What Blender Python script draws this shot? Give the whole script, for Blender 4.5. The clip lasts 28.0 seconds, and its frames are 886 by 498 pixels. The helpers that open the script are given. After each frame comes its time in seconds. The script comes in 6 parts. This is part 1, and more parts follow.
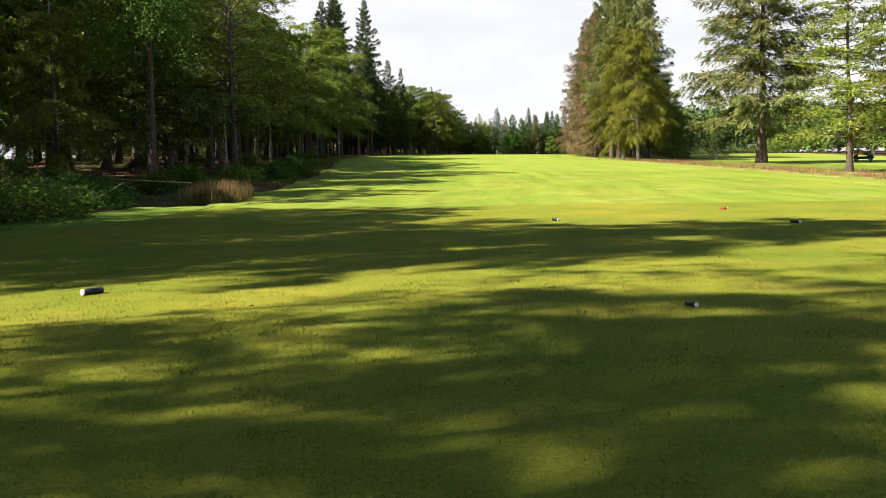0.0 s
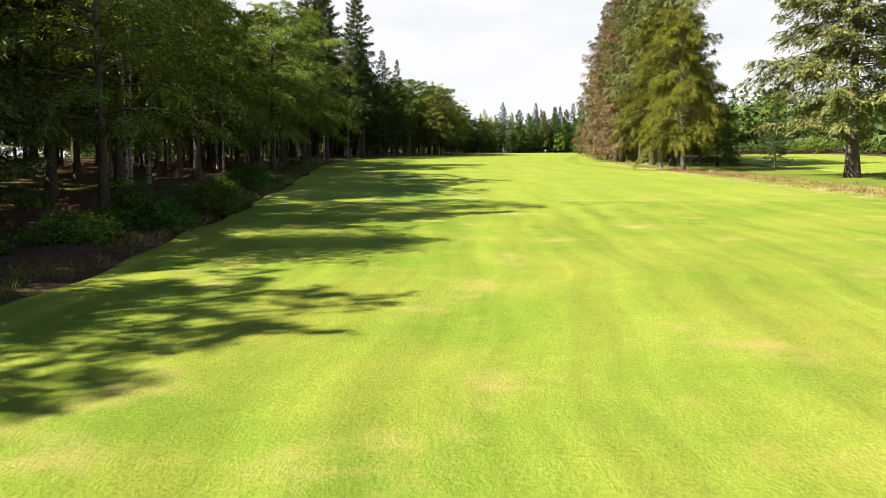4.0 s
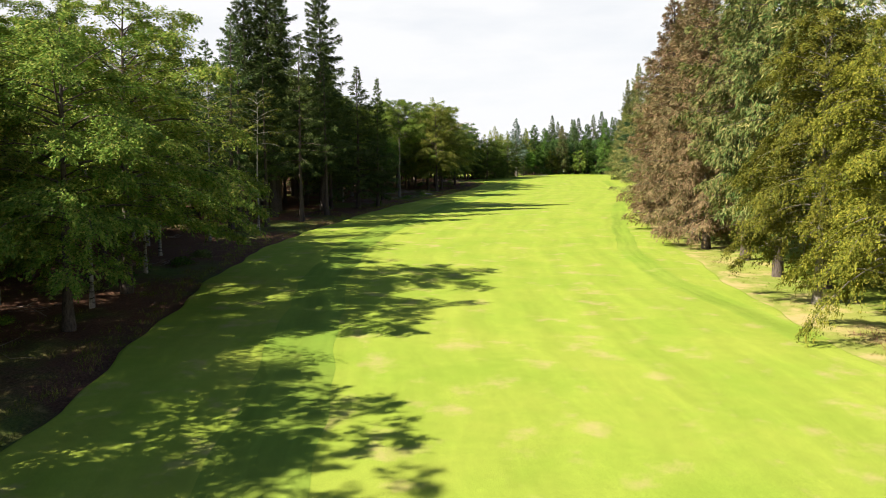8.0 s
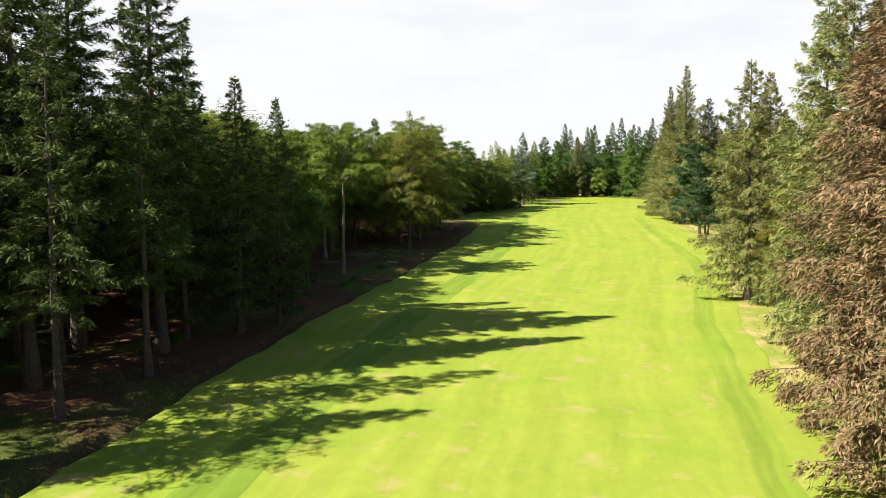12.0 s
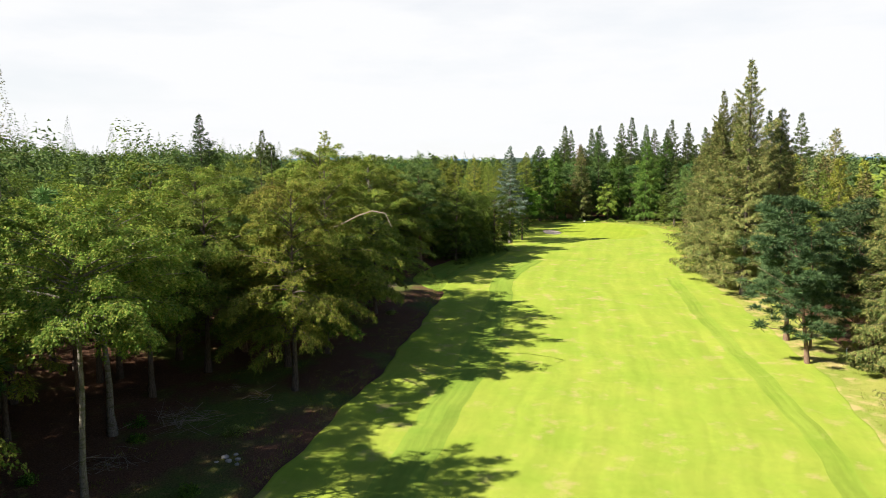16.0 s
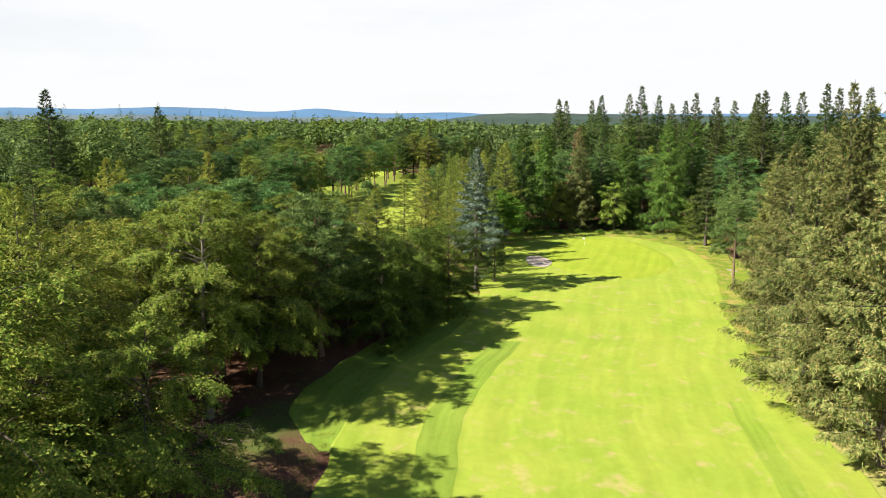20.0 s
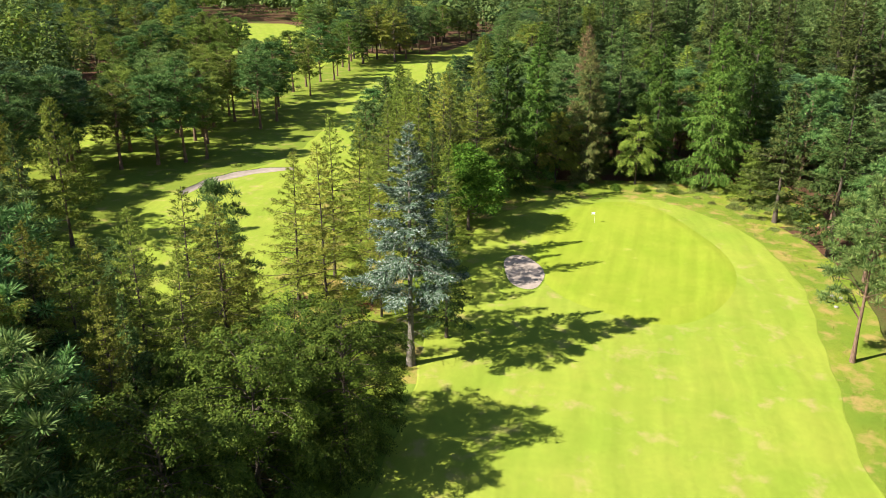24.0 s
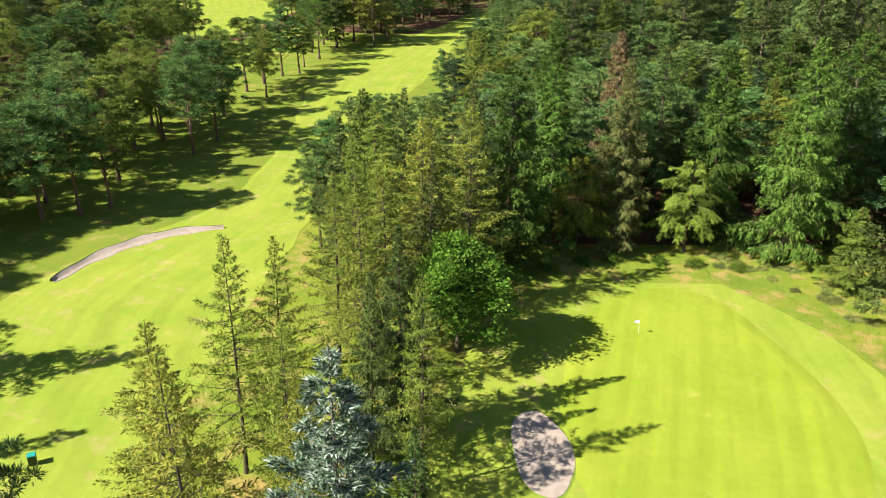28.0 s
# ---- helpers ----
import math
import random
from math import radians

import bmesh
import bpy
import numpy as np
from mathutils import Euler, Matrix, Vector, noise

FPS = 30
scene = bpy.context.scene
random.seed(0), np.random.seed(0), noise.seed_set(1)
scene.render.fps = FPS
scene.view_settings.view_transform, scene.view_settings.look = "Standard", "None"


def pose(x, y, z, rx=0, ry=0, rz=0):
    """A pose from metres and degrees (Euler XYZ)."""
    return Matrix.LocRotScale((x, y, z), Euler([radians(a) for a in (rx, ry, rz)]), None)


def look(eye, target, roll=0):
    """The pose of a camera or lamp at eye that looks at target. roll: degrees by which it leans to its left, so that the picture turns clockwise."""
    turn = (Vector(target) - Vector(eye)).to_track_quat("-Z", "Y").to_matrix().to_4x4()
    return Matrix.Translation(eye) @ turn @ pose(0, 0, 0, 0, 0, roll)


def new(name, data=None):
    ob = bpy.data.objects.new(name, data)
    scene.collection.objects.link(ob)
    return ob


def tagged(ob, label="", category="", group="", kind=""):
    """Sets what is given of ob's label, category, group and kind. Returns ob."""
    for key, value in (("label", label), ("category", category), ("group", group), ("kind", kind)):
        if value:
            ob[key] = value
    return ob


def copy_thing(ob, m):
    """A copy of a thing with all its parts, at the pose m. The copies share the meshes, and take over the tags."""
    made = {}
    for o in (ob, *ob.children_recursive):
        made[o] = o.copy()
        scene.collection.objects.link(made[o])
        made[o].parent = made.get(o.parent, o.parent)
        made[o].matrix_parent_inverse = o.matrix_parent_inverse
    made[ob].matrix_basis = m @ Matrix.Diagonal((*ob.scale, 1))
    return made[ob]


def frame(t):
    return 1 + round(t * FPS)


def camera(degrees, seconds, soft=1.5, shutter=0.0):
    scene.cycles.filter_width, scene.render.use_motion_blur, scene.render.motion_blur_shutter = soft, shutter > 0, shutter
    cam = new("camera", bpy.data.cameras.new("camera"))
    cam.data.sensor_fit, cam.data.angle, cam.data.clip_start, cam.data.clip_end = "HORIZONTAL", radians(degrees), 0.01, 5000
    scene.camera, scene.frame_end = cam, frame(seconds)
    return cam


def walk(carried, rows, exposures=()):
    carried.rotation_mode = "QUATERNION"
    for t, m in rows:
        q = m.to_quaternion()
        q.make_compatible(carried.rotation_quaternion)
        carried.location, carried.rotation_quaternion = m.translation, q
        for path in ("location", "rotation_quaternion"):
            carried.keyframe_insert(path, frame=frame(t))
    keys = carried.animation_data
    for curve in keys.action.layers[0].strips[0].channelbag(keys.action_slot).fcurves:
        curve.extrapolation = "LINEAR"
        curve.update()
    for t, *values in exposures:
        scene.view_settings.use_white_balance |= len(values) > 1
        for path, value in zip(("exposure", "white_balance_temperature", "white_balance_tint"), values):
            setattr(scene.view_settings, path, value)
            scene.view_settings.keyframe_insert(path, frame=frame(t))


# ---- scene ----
# camera and its flight
cam = camera(59.8, 28.0, 0.5, 0.12)
METRES, EYE, TILT, LEAN = 350.0, 1.02, -3.1, -0.7
ROWS = [
    (0.0, 0.0, 0.0, 0.0, -0.03, -1.09, 1.54),
    (0.5, 0.00015, 0.00230, 0.00009, -0.02, -1.10, 1.52),
    (1.0, 0.00021, 0.00619, 0.00039, -0.02, -1.15, 1.50),
    (1.5, 0.00040, 0.01245, 0.00082, -0.02, -1.23, 1.50),
    (2.0, 0.00066, 0.02037, 0.00161, 0.01, -1.38, 1.49),
    (2.5, 0.00108, 0.02975, 0.00274, 0.06, -1.33, 1.50),
    (3.0, 0.00135, 0.04059, 0.00521, 0.15, -1.40, 1.59),
    (3.5, 0.00197, 0.05019, 0.00822, 0.22, -1.50, 1.58),
    (5.5, 0.0043, 0.0977, 0.0193, 0.61, -1.35, 1.29),
    (6.0, 0.005, 0.1149, 0.0244, 0.74, -1.34, 1.31),
    (6.5, 0.0057, 0.1316, 0.0298, 0.85, -1.32, 1.33),
    (7.0, 0.0068, 0.1508, 0.0356, 0.95, -1.29, 1.34),
    (7.5, 0.0084, 0.169, 0.0411, 1.02, -1.3, 1.33),
    (8.0, 0.0108, 0.1893, 0.047, 1.11, -1.31, 1.33),
    (8.5, 0.0132, 0.2087, 0.053, 1.15, -1.35, 1.29),
    (9.0, 0.0153, 0.23, 0.06, 1.18, -1.37, 1.24),
    (9.5, 0.0169, 0.2502, 0.0659, 1.24, -1.4, 1.17),
    (10.0, 0.0185, 0.272, 0.0703, 1.33, -1.43, 1.13),
    (10.5, 0.0198, 0.2929, 0.0734, 1.41, -1.48, 1.12),
    (11.0, 0.021, 0.3162, 0.0777, 1.43, -1.51, 1.12),
    (11.5, 0.0221, 0.3376, 0.0821, 1.45, -1.53, 1.1),
    (12.0, 0.0234, 0.3607, 0.0872, 1.47, -1.59, 1.05),
    (12.5, 0.0244, 0.3821, 0.0921, 1.45, -1.64, 1.04),
    (14.5, 0.0338, 0.469, 0.1121, 1.36, -1.7, 1.07),
    (15.0, 0.0373, 0.4915, 0.117, 1.33, -1.72, 1.0),
    (15.5, 0.0407, 0.5121, 0.1214, 1.3, -1.75, 0.97),
    (16.0, 0.0441, 0.5344, 0.1263, 1.24, -2.61, 0.92),
    (16.5, 0.0472, 0.555, 0.131, 1.19, -3.22, 0.87),
    (17.0, 0.0504, 0.5771, 0.1359, 1.13, -3.36, 0.82),
    (17.5, 0.0533, 0.5976, 0.1401, 1.08, -3.38, 0.78),
    (18.0, 0.0564, 0.6198, 0.1449, 1.03, -3.41, 0.76),
    (18.5, 0.0589, 0.6402, 0.1491, 0.95, -3.43, 0.75),
    (19.0, 0.0614, 0.6621, 0.1536, 0.82, -4.33, 0.69),
    (19.5, 0.0642, 0.6824, 0.158, 0.77, -5.21, 0.63),
    (20.0, 0.0674, 0.7039, 0.1622, 0.7, -6.12, 0.6),
    (20.5, 0.0706, 0.7239, 0.1664, 0.63, -6.94, 0.53),
    (21.0, 0.074, 0.7453, 0.1711, 0.58, -7.79, 0.5),
    (21.5, 0.077, 0.7648, 0.1751, 0.54, -8.49, 0.48),
    (23.5, 0.0857, 0.8467, 0.1909, 0.24, -14.68, 0.46),
    (24.0, 0.0871, 0.867, 0.1948, 0.15, -17.04, 0.44),
    (24.5, 0.0883, 0.8853, 0.1985, 0.07, -19.14, 0.48),
    (25.0, 0.0896, 0.9043, 0.2022, -0.01, -20.42, 0.46),
    (25.5, 0.0905, 0.9211, 0.2055, -0.06, -20.39, 0.45),
    (26.0, 0.0916, 0.9378, 0.2088, -0.15, -20.33, 0.45),
    (26.5, 0.0922, 0.951, 0.2103, -0.25, -20.28, 0.43),
    (27.0, 0.0921, 0.9617, 0.211, -0.33, -20.25, 0.4),
    (27.5, 0.0916, 0.9678, 0.2111, -0.39, -20.2, 0.38),
    (28.0, 0.091, 0.9708, 0.2107, -0.41, -20.14, 0.37),
]
walk(cam, [(t, pose(0, 0, EYE, TILT, LEAN, 0) @ pose(METRES * x, METRES * y, METRES * z, 90 + pitch, roll, yaw)) for t, x, y, z, yaw, pitch, roll in ROWS],
     [(0.0, 1.42), (28.0, 1.42)])

# world and sun
SUN_WAY = Vector((-25.3, -9.8, 22.4)).normalized()
world = bpy.data.worlds.new("world")
scene.world = world
world.use_nodes = True
wn, wl = world.node_tree.nodes, world.node_tree.links
wn.clear()
w_out = wn.new("ShaderNodeOutputWorld")
w_back = wn.new("ShaderNodeBackground")
w_sky = wn.new("ShaderNodeTexSky")
w_sky.sky_type, w_sky.sun_disc = "NISHITA", False
w_sky.sun_elevation = math.asin(SUN_WAY.z)
w_sky.sun_rotation = math.atan2(SUN_WAY.x, SUN_WAY.y)
w_sky.air_density, w_sky.dust_density, w_sky.ozone_density = 1.0, 0.3, 1.6
w_co = wn.new("ShaderNodeTexCoord")
w_map = wn.new("ShaderNodeMapping")
w_map.inputs["Scale"].default_value = (1.6, 1.6, 7.0)
w_noise = wn.new("ShaderNodeTexNoise")
w_noise.inputs["Scale"].default_value = 2.3
w_noise.inputs["Detail"].default_value = 6.0
w_noise.inputs["Roughness"].default_value = 0.55
w_ramp = wn.new("ShaderNodeValToRGB")
w_ramp.color_ramp.elements[0].position, w_ramp.color_ramp.elements[1].position = 0.28, 0.50
w_ramp.color_ramp.elements[0].color, w_ramp.color_ramp.elements[1].color = (0.84, 0.85, 0.87, 1), (1, 1, 1, 1)
w_sep = wn.new("ShaderNodeSeparateXYZ")
w_high = wn.new("ShaderNodeMapRange")      # hazy bright near the horizon, clearer overhead
w_high.inputs["From Min"].default_value, w_high.inputs["From Max"].default_value = 0.26, 0.36
w_high.inputs["To Min"].default_value, w_high.inputs["To Max"].default_value = 1.0, 0.0
w_mul = wn.new("ShaderNodeMath")
w_mul.operation = "MULTIPLY"
w_mix = wn.new("ShaderNodeMix")
w_mix.data_type = "RGBA"
w_mix.inputs["B"].default_value = (8.0, 8.05, 8.2, 1)      # thin bright cloud
wl.new(w_co.outputs["Generated"], w_map.inputs["Vector"])
wl.new(w_map.outputs["Vector"], w_noise.inputs["Vector"])
wl.new(w_noise.outputs["Fac"], w_ramp.inputs["Fac"])
wl.new(w_co.outputs["Generated"], w_sep.inputs["Vector"])
wl.new(w_sep.outputs["Z"], w_high.inputs["Value"])
wl.new(w_ramp.outputs["Color"], w_mul.inputs[0])
wl.new(w_high.outputs["Result"], w_mul.inputs[1])
wl.new(w_mul.outputs["Value"], w_mix.inputs["Factor"])
wl.new(w_sky.outputs["Color"], w_mix.inputs["A"])
wl.new(w_mix.outputs["Result"], w_back.inputs["Color"])
w_back.inputs["Strength"].default_value = 0.046
wl.new(w_back.outputs["Background"], w_out.inputs["Surface"])

sun_data = bpy.data.lights.new("sun", "SUN")
sun_data.energy, sun_data.angle, sun_data.color = 5.0, radians(0.53), (1.0, 0.93, 0.80)
sun = new("sun", sun_data)
sun.matrix_world = look(SUN_WAY * 100, (0, 0, 0))


# ---- materials ----
def mat_new(name):
    m = bpy.data.materials.new(name)
    m.use_nodes = True
    n = m.node_tree.nodes
    return m, n, m.node_tree.links, n["Principled BSDF"]


def noise_node(n, l, vec, scale, detail=4.0, rough=0.55):
    k = n.new("ShaderNodeTexNoise")
    k.inputs["Scale"].default_value, k.inputs["Detail"].default_value, k.inputs["Roughness"].default_value = scale, detail, rough
    if vec:
        l.new(vec, k.inputs["Vector"])
    return k.outputs["Fac"]


def ramp(n, l, fac, stops):
    k = n.new("ShaderNodeValToRGB")
    e = k.color_ramp.elements
    while len(e) < len(stops):
        e.new(0.5)
    for q, (p, c) in zip(e, stops):
        q.position, q.color = p, (*c, 1) if len(c) == 3 else c
    l.new(fac, k.inputs["Fac"])
    return k.outputs["Color"]


def mix_col(n, l, fac, a, b, how="MIX"):
    k = n.new("ShaderNodeMix")
    k.data_type, k.blend_type = "RGBA", how
    for sock, v in ((k.inputs["Factor"], fac), (k.inputs["A"], a), (k.inputs["B"], b)):
        if isinstance(v, (int, float)):
            sock.default_value = v
        elif isinstance(v, tuple):
            sock.default_value = (*v, 1)
        else:
            l.new(v, sock)
    return k.outputs["Result"]


def bump(n, l, height, strength, distance, bsdf):
    k = n.new("ShaderNodeBump")
    k.inputs["Strength"].default_value, k.inputs["Distance"].default_value = strength, distance
    l.new(height, k.inputs["Height"])
    l.new(k.outputs["Normal"], bsdf.inputs["Normal"])


def grey(v):
    return (v, v, v)


def turf_material(name, light, dark, dry, dry_at, stripe=0.0, stripe_w=0.35, fine=22.0, relief=0.6, patch_scale=0.16, slant=0.0, streaky=0.10, dry_mix=0.6):
    """Mown grass: two greens in patches, dry spots, mowing lanes along the strip, blade grain."""
    m, n, l, b = mat_new(name)
    co = n.new("ShaderNodeTexCoord").outputs["Object"]
    patch = noise_node(n, l, co, patch_scale, 6, 0.62)
    mid = noise_node(n, l, co, 1.3, 5, 0.65)
    grain = noise_node(n, l, co, fine, 4, 0.7)
    spots = noise_node(n, l, co, 0.42, 6, 0.6)
    c = mix_col(n, l, ramp(n, l, patch, [(0.35, grey(0)), (0.65, grey(1))]), light, dark)
    c = mix_col(n, l, ramp(n, l, mid, [(0.3, grey(0.90)), (0.7, grey(1.0))]), (0, 0, 0), c, "MIX")
    mul = n.new("ShaderNodeMix")
    mul.data_type, mul.blend_type = "RGBA", "MULTIPLY"
    mul.inputs["Factor"].default_value = 1.0
    l.new(c, mul.inputs["A"])
    l.new(ramp(n, l, grain, [(0.28, grey(0.62)), (0.72, grey(1.05))]), mul.inputs["B"])
    c = mul.outputs["Result"]
    if stripe:
        uv = n.new("ShaderNodeTexCoord").outputs["UV"]
        w = n.new("ShaderNodeTexWave")
        w.wave_type, w.bands_direction = "BANDS", "X"
        w.inputs["Scale"].default_value, w.inputs["Distortion"].default_value, w.inputs["Detail Scale"].default_value = stripe_w, 1.2, 0.35
        l.new(uv, w.inputs["Vector"])
        lane = ramp(n, l, w.outputs["Fac"], [(0.35, grey(1.0 - stripe)), (0.65, grey(1.0))])
        c = mix_col(n, l, 1.0, c, lane, "MULTIPLY")
        mp = n.new("ShaderNodeMapping")
        mp.inputs["Scale"].default_value = (1.0, 0.06, 1.0)
        mp.inputs["Rotation"].default_value = (0, 0, slant)
        l.new(uv, mp.inputs["Vector"])
        streak = noise_node(n, l, mp.outputs["Vector"], 0.8, 5, 0.6)
        c = mix_col(n, l, 1.0, c, ramp(n, l, streak, [(0.38, grey(1 - streaky)), (0.62, grey(1.0))]), "MULTIPLY")
    dryness = ramp(n, l, spots, [(dry_at, grey(0)), (dry_at + 0.15, grey(dry_mix))])
    c = mix_col(n, l, dryness, c, dry)
    l.new(c, b.inputs["Base Color"])
    b.inputs["Roughness"].default_value = 0.9
    b.inputs["Specular IOR Level"].default_value = 0.03
    bump(n, l, grain, relief, 0.03, b)
    return m


def floor_material():
    """Wood floor: brown needles, moss and grass patches, pale twigs and leaf litter."""
    m, n, l, b = mat_new("wood_floor")
    co = n.new("ShaderNodeTexCoord").outputs["Object"]
    big = noise_node(n, l, co, 0.075, 6, 0.6)
    mid = noise_node(n, l, co, 0.6, 6, 0.65)
    fine = noise_node(n, l, co, 7.0, 6, 0.75)
    litter = ramp(n, l, fine, [(0.3, (0.042, 0.022, 0.013)), (0.55, (0.125, 0.064, 0.040)), (0.75, (0.25, 0.145, 0.095))])
    green = ramp(n, l, fine, [(0.3, (0.035, 0.06, 0.012)), (0.7, (0.13, 0.17, 0.035))])
    tan = ramp(n, l, fine, [(0.3, (0.12, 0.085, 0.03)), (0.7, (0.34, 0.24, 0.11))])
    c = mix_col(n, l, ramp(n, l, big, [(0.50, grey(0)), (0.62, grey(0.9))]), litter, green)
    c = mix_col(n, l, ramp(n, l, mid, [(0.60, grey(0)), (0.72, grey(0.8))]), c, tan)
    l.new(c, b.inputs["Base Color"])
    b.inputs["Roughness"].default_value = 0.95
    b.inputs["Specular IOR Level"].default_value = 0.1
    bump(n, l, fine, 1.0, 0.12, b)
    return m


def leaf_material(name, cols, glow=0.35, rough=0.55, spread=0.5):
    """Leaves or needles: colour from leaf to leaf and tree to tree, some light passing them."""
    m, n, l, b = mat_new(name)
    geo = n.new("ShaderNodeNewGeometry")
    info = n.new("ShaderNodeObjectInfo")
    co = n.new("ShaderNodeTexCoord").outputs["Object"]
    c = ramp(n, l, geo.outputs["Random Per Island"], [(i / (len(cols) - 1), q) for i, q in enumerate(cols)])
    # darker clumps put the shade of gaps in the crown into the colour
    clump = noise_node(n, l, co, 1.1, 5, 0.7)
    c = mix_col(n, l, 1.0, c, ramp(n, l, clump, [(0.36, grey(1 - spread)), (0.62, grey(1.2))]), "MULTIPLY")
    hsv = n.new("ShaderNodeHueSaturation")
    mr = n.new("ShaderNodeMapRange")
    mr.inputs["To Min"].default_value, mr.inputs["To Max"].default_value = 0.74, 1.32
    l.new(info.outputs["Random"], mr.inputs["Value"])
    l.new(mr.outputs["Result"], hsv.inputs["Value"])
    mh = n.new("ShaderNodeMapRange")
    mh.inputs["To Min"].default_value, mh.inputs["To Max"].default_value = 0.478, 0.522
    other = n.new("ShaderNodeMath")
    other.operation = "MULTIPLY"
    other.inputs[1].default_value = 7.31
    apart = n.new("ShaderNodeMath")
    apart.operation = "FRACT"
    l.new(info.outputs["Random"], other.inputs[0])
    l.new(other.outputs["Value"], apart.inputs[0])
    l.new(apart.outputs["Value"], mh.inputs["Value"])
    l.new(mh.outputs["Result"], hsv.inputs["Hue"])
    l.new(c, hsv.inputs["Color"])
    c = hsv.outputs["Color"]
    l.new(c, b.inputs["Base Color"])
    b.inputs["Roughness"].default_value = rough
    b.inputs["Specular IOR Level"].default_value = 0.05
    tr = n.new("ShaderNodeBsdfTranslucent")
    l.new(c, tr.inputs["Color"])
    mx = n.new("ShaderNodeMixShader")
    mx.inputs["Fac"].default_value = glow
    l.new(b.outputs["BSDF"], mx.inputs[1])
    l.new(tr.outputs["BSDF"], mx.inputs[2])
    l.new(mx.outputs["Shader"], n["Material Output"].inputs["Surface"])
    return m


def bark_material(name, low, high, flecks=None, scale=3.0):
    m, n, l, b = mat_new(name)
    tc = n.new("ShaderNodeTexCoord").outputs["Object"]
    mp = n.new("ShaderNodeMapping")
    mp.inputs["Scale"].default_value = (1, 1, 0.25)
    l.new(tc, mp.inputs["Vector"])
    v = mp.outputs["Vector"]
    grain = noise_node(n, l, v, scale * 4, 6, 0.7)
    c = ramp(n, l, grain, [(0.3, low), (0.7, high)])
    if flecks:
        mp2 = n.new("ShaderNodeMapping")
        mp2.inputs["Scale"].default_value = (0.6, 0.6, 2.2)
        l.new(tc, mp2.inputs["Vector"])
        f = noise_node(n, l, mp2.outputs["Vector"], 2.2, 5, 0.6)
        c = mix_col(n, l, ramp(n, l, f, [(0.52, grey(0)), (0.60, grey(1))]), c, flecks)
    l.new(c, b.inputs["Base Color"])
    b.inputs["Roughness"].default_value = 0.9
    b.inputs["Specular IOR Level"].default_value = 0.15
    bump(n, l, grain, 0.8, 0.05, b)
    return m


def plain_material(name, col, rough=0.6, metal=0.0, vary=0.15, scale=6.0):
    m, n, l, b = mat_new(name)
    co = n.new("ShaderNodeTexCoord").outputs["Object"]
    f = noise_node(n, l, co, scale, 5, 0.6)
    c = mix_col(n, l, 1.0, col, ramp(n, l, f, [(0.3, grey(1 - vary)), (0.7, grey(1.0))]), "MULTIPLY")
    l.new(c, b.inputs["Base Color"])
    b.inputs["Roughness"].default_value, b.inputs["Metallic"].default_value = rough, metal
    return m


FAIRWAY = turf_material("fairway_turf", (0.342, 0.402, 0.060), (0.274, 0.370, 0.046), (0.45, 0.290, 0.180), 0.56, 0.04, 0.075, dry_mix=0.40)
GREEN = turf_material("green_turf", (0.330, 0.398, 0.044), (0.275, 0.368, 0.034), (0.42, 0.38, 0.11), 0.62, 0.03, 0.13, 36.0, 0.4)
APRON = turf_material("apron_turf", (0.338, 0.400, 0.046), (0.272, 0.366, 0.034), (0.42, 0.37, 0.12), 0.64, 0.05, 0.16, 30.0, 0.4)
TEE = turf_material("tee_turf", (0.325, 0.305, 0.040), (0.195, 0.245, 0.028), (0.20, 0.13, 0.042), 0.57, 0.0, 0.3, 34.0, 0.7, 0.30)
SEMI = turf_material("semi_rough_turf", (0.365, 0.405, 0.060), (0.235, 0.345, 0.040), (0.40, 0.31, 0.11), 0.56, 0.03, 0.2, 16.0, 0.9, 0.22, 0.75, 0.24)
LANE_TURF = turf_material("lane_turf", (0.298, 0.380, 0.056), (0.242, 0.346, 0.042), (0.34, 0.33, 0.10), 0.60, 0.04, 0.45, streaky=0.20)
LUSH = turf_material("lush_turf", (0.262, 0.352, 0.052), (0.205, 0.315, 0.042), (0.30, 0.33, 0.07), 0.62, 0.045, 0.45, streaky=0.22)
ROUGH = turf_material("rough_turf", (0.215, 0.265, 0.038), (0.165, 0.235, 0.032), (0.33, 0.25, 0.10), 0.55, 0.0, 0.3, 12.0, 1.0)
GLADE_TURF = turf_material("glade_turf", (0.235, 0.285, 0.036), (0.165, 0.245, 0.030), (0.40, 0.25, 0.11), 0.50, 0.0, 0.3, 12.0, 1.0)
OPEN_TURF = turf_material("open_rough_turf", (0.34, 0.345, 0.085), (0.235, 0.295, 0.050), (0.46, 0.33, 0.17), 0.48, 0.0, 0.3, 12.0, 1.0, dry_mix=0.65)
FLOOR = floor_material()
SAND = plain_material("bunker_sand", (0.37, 0.305, 0.26), 0.95, 0, 0.3, 1.5)

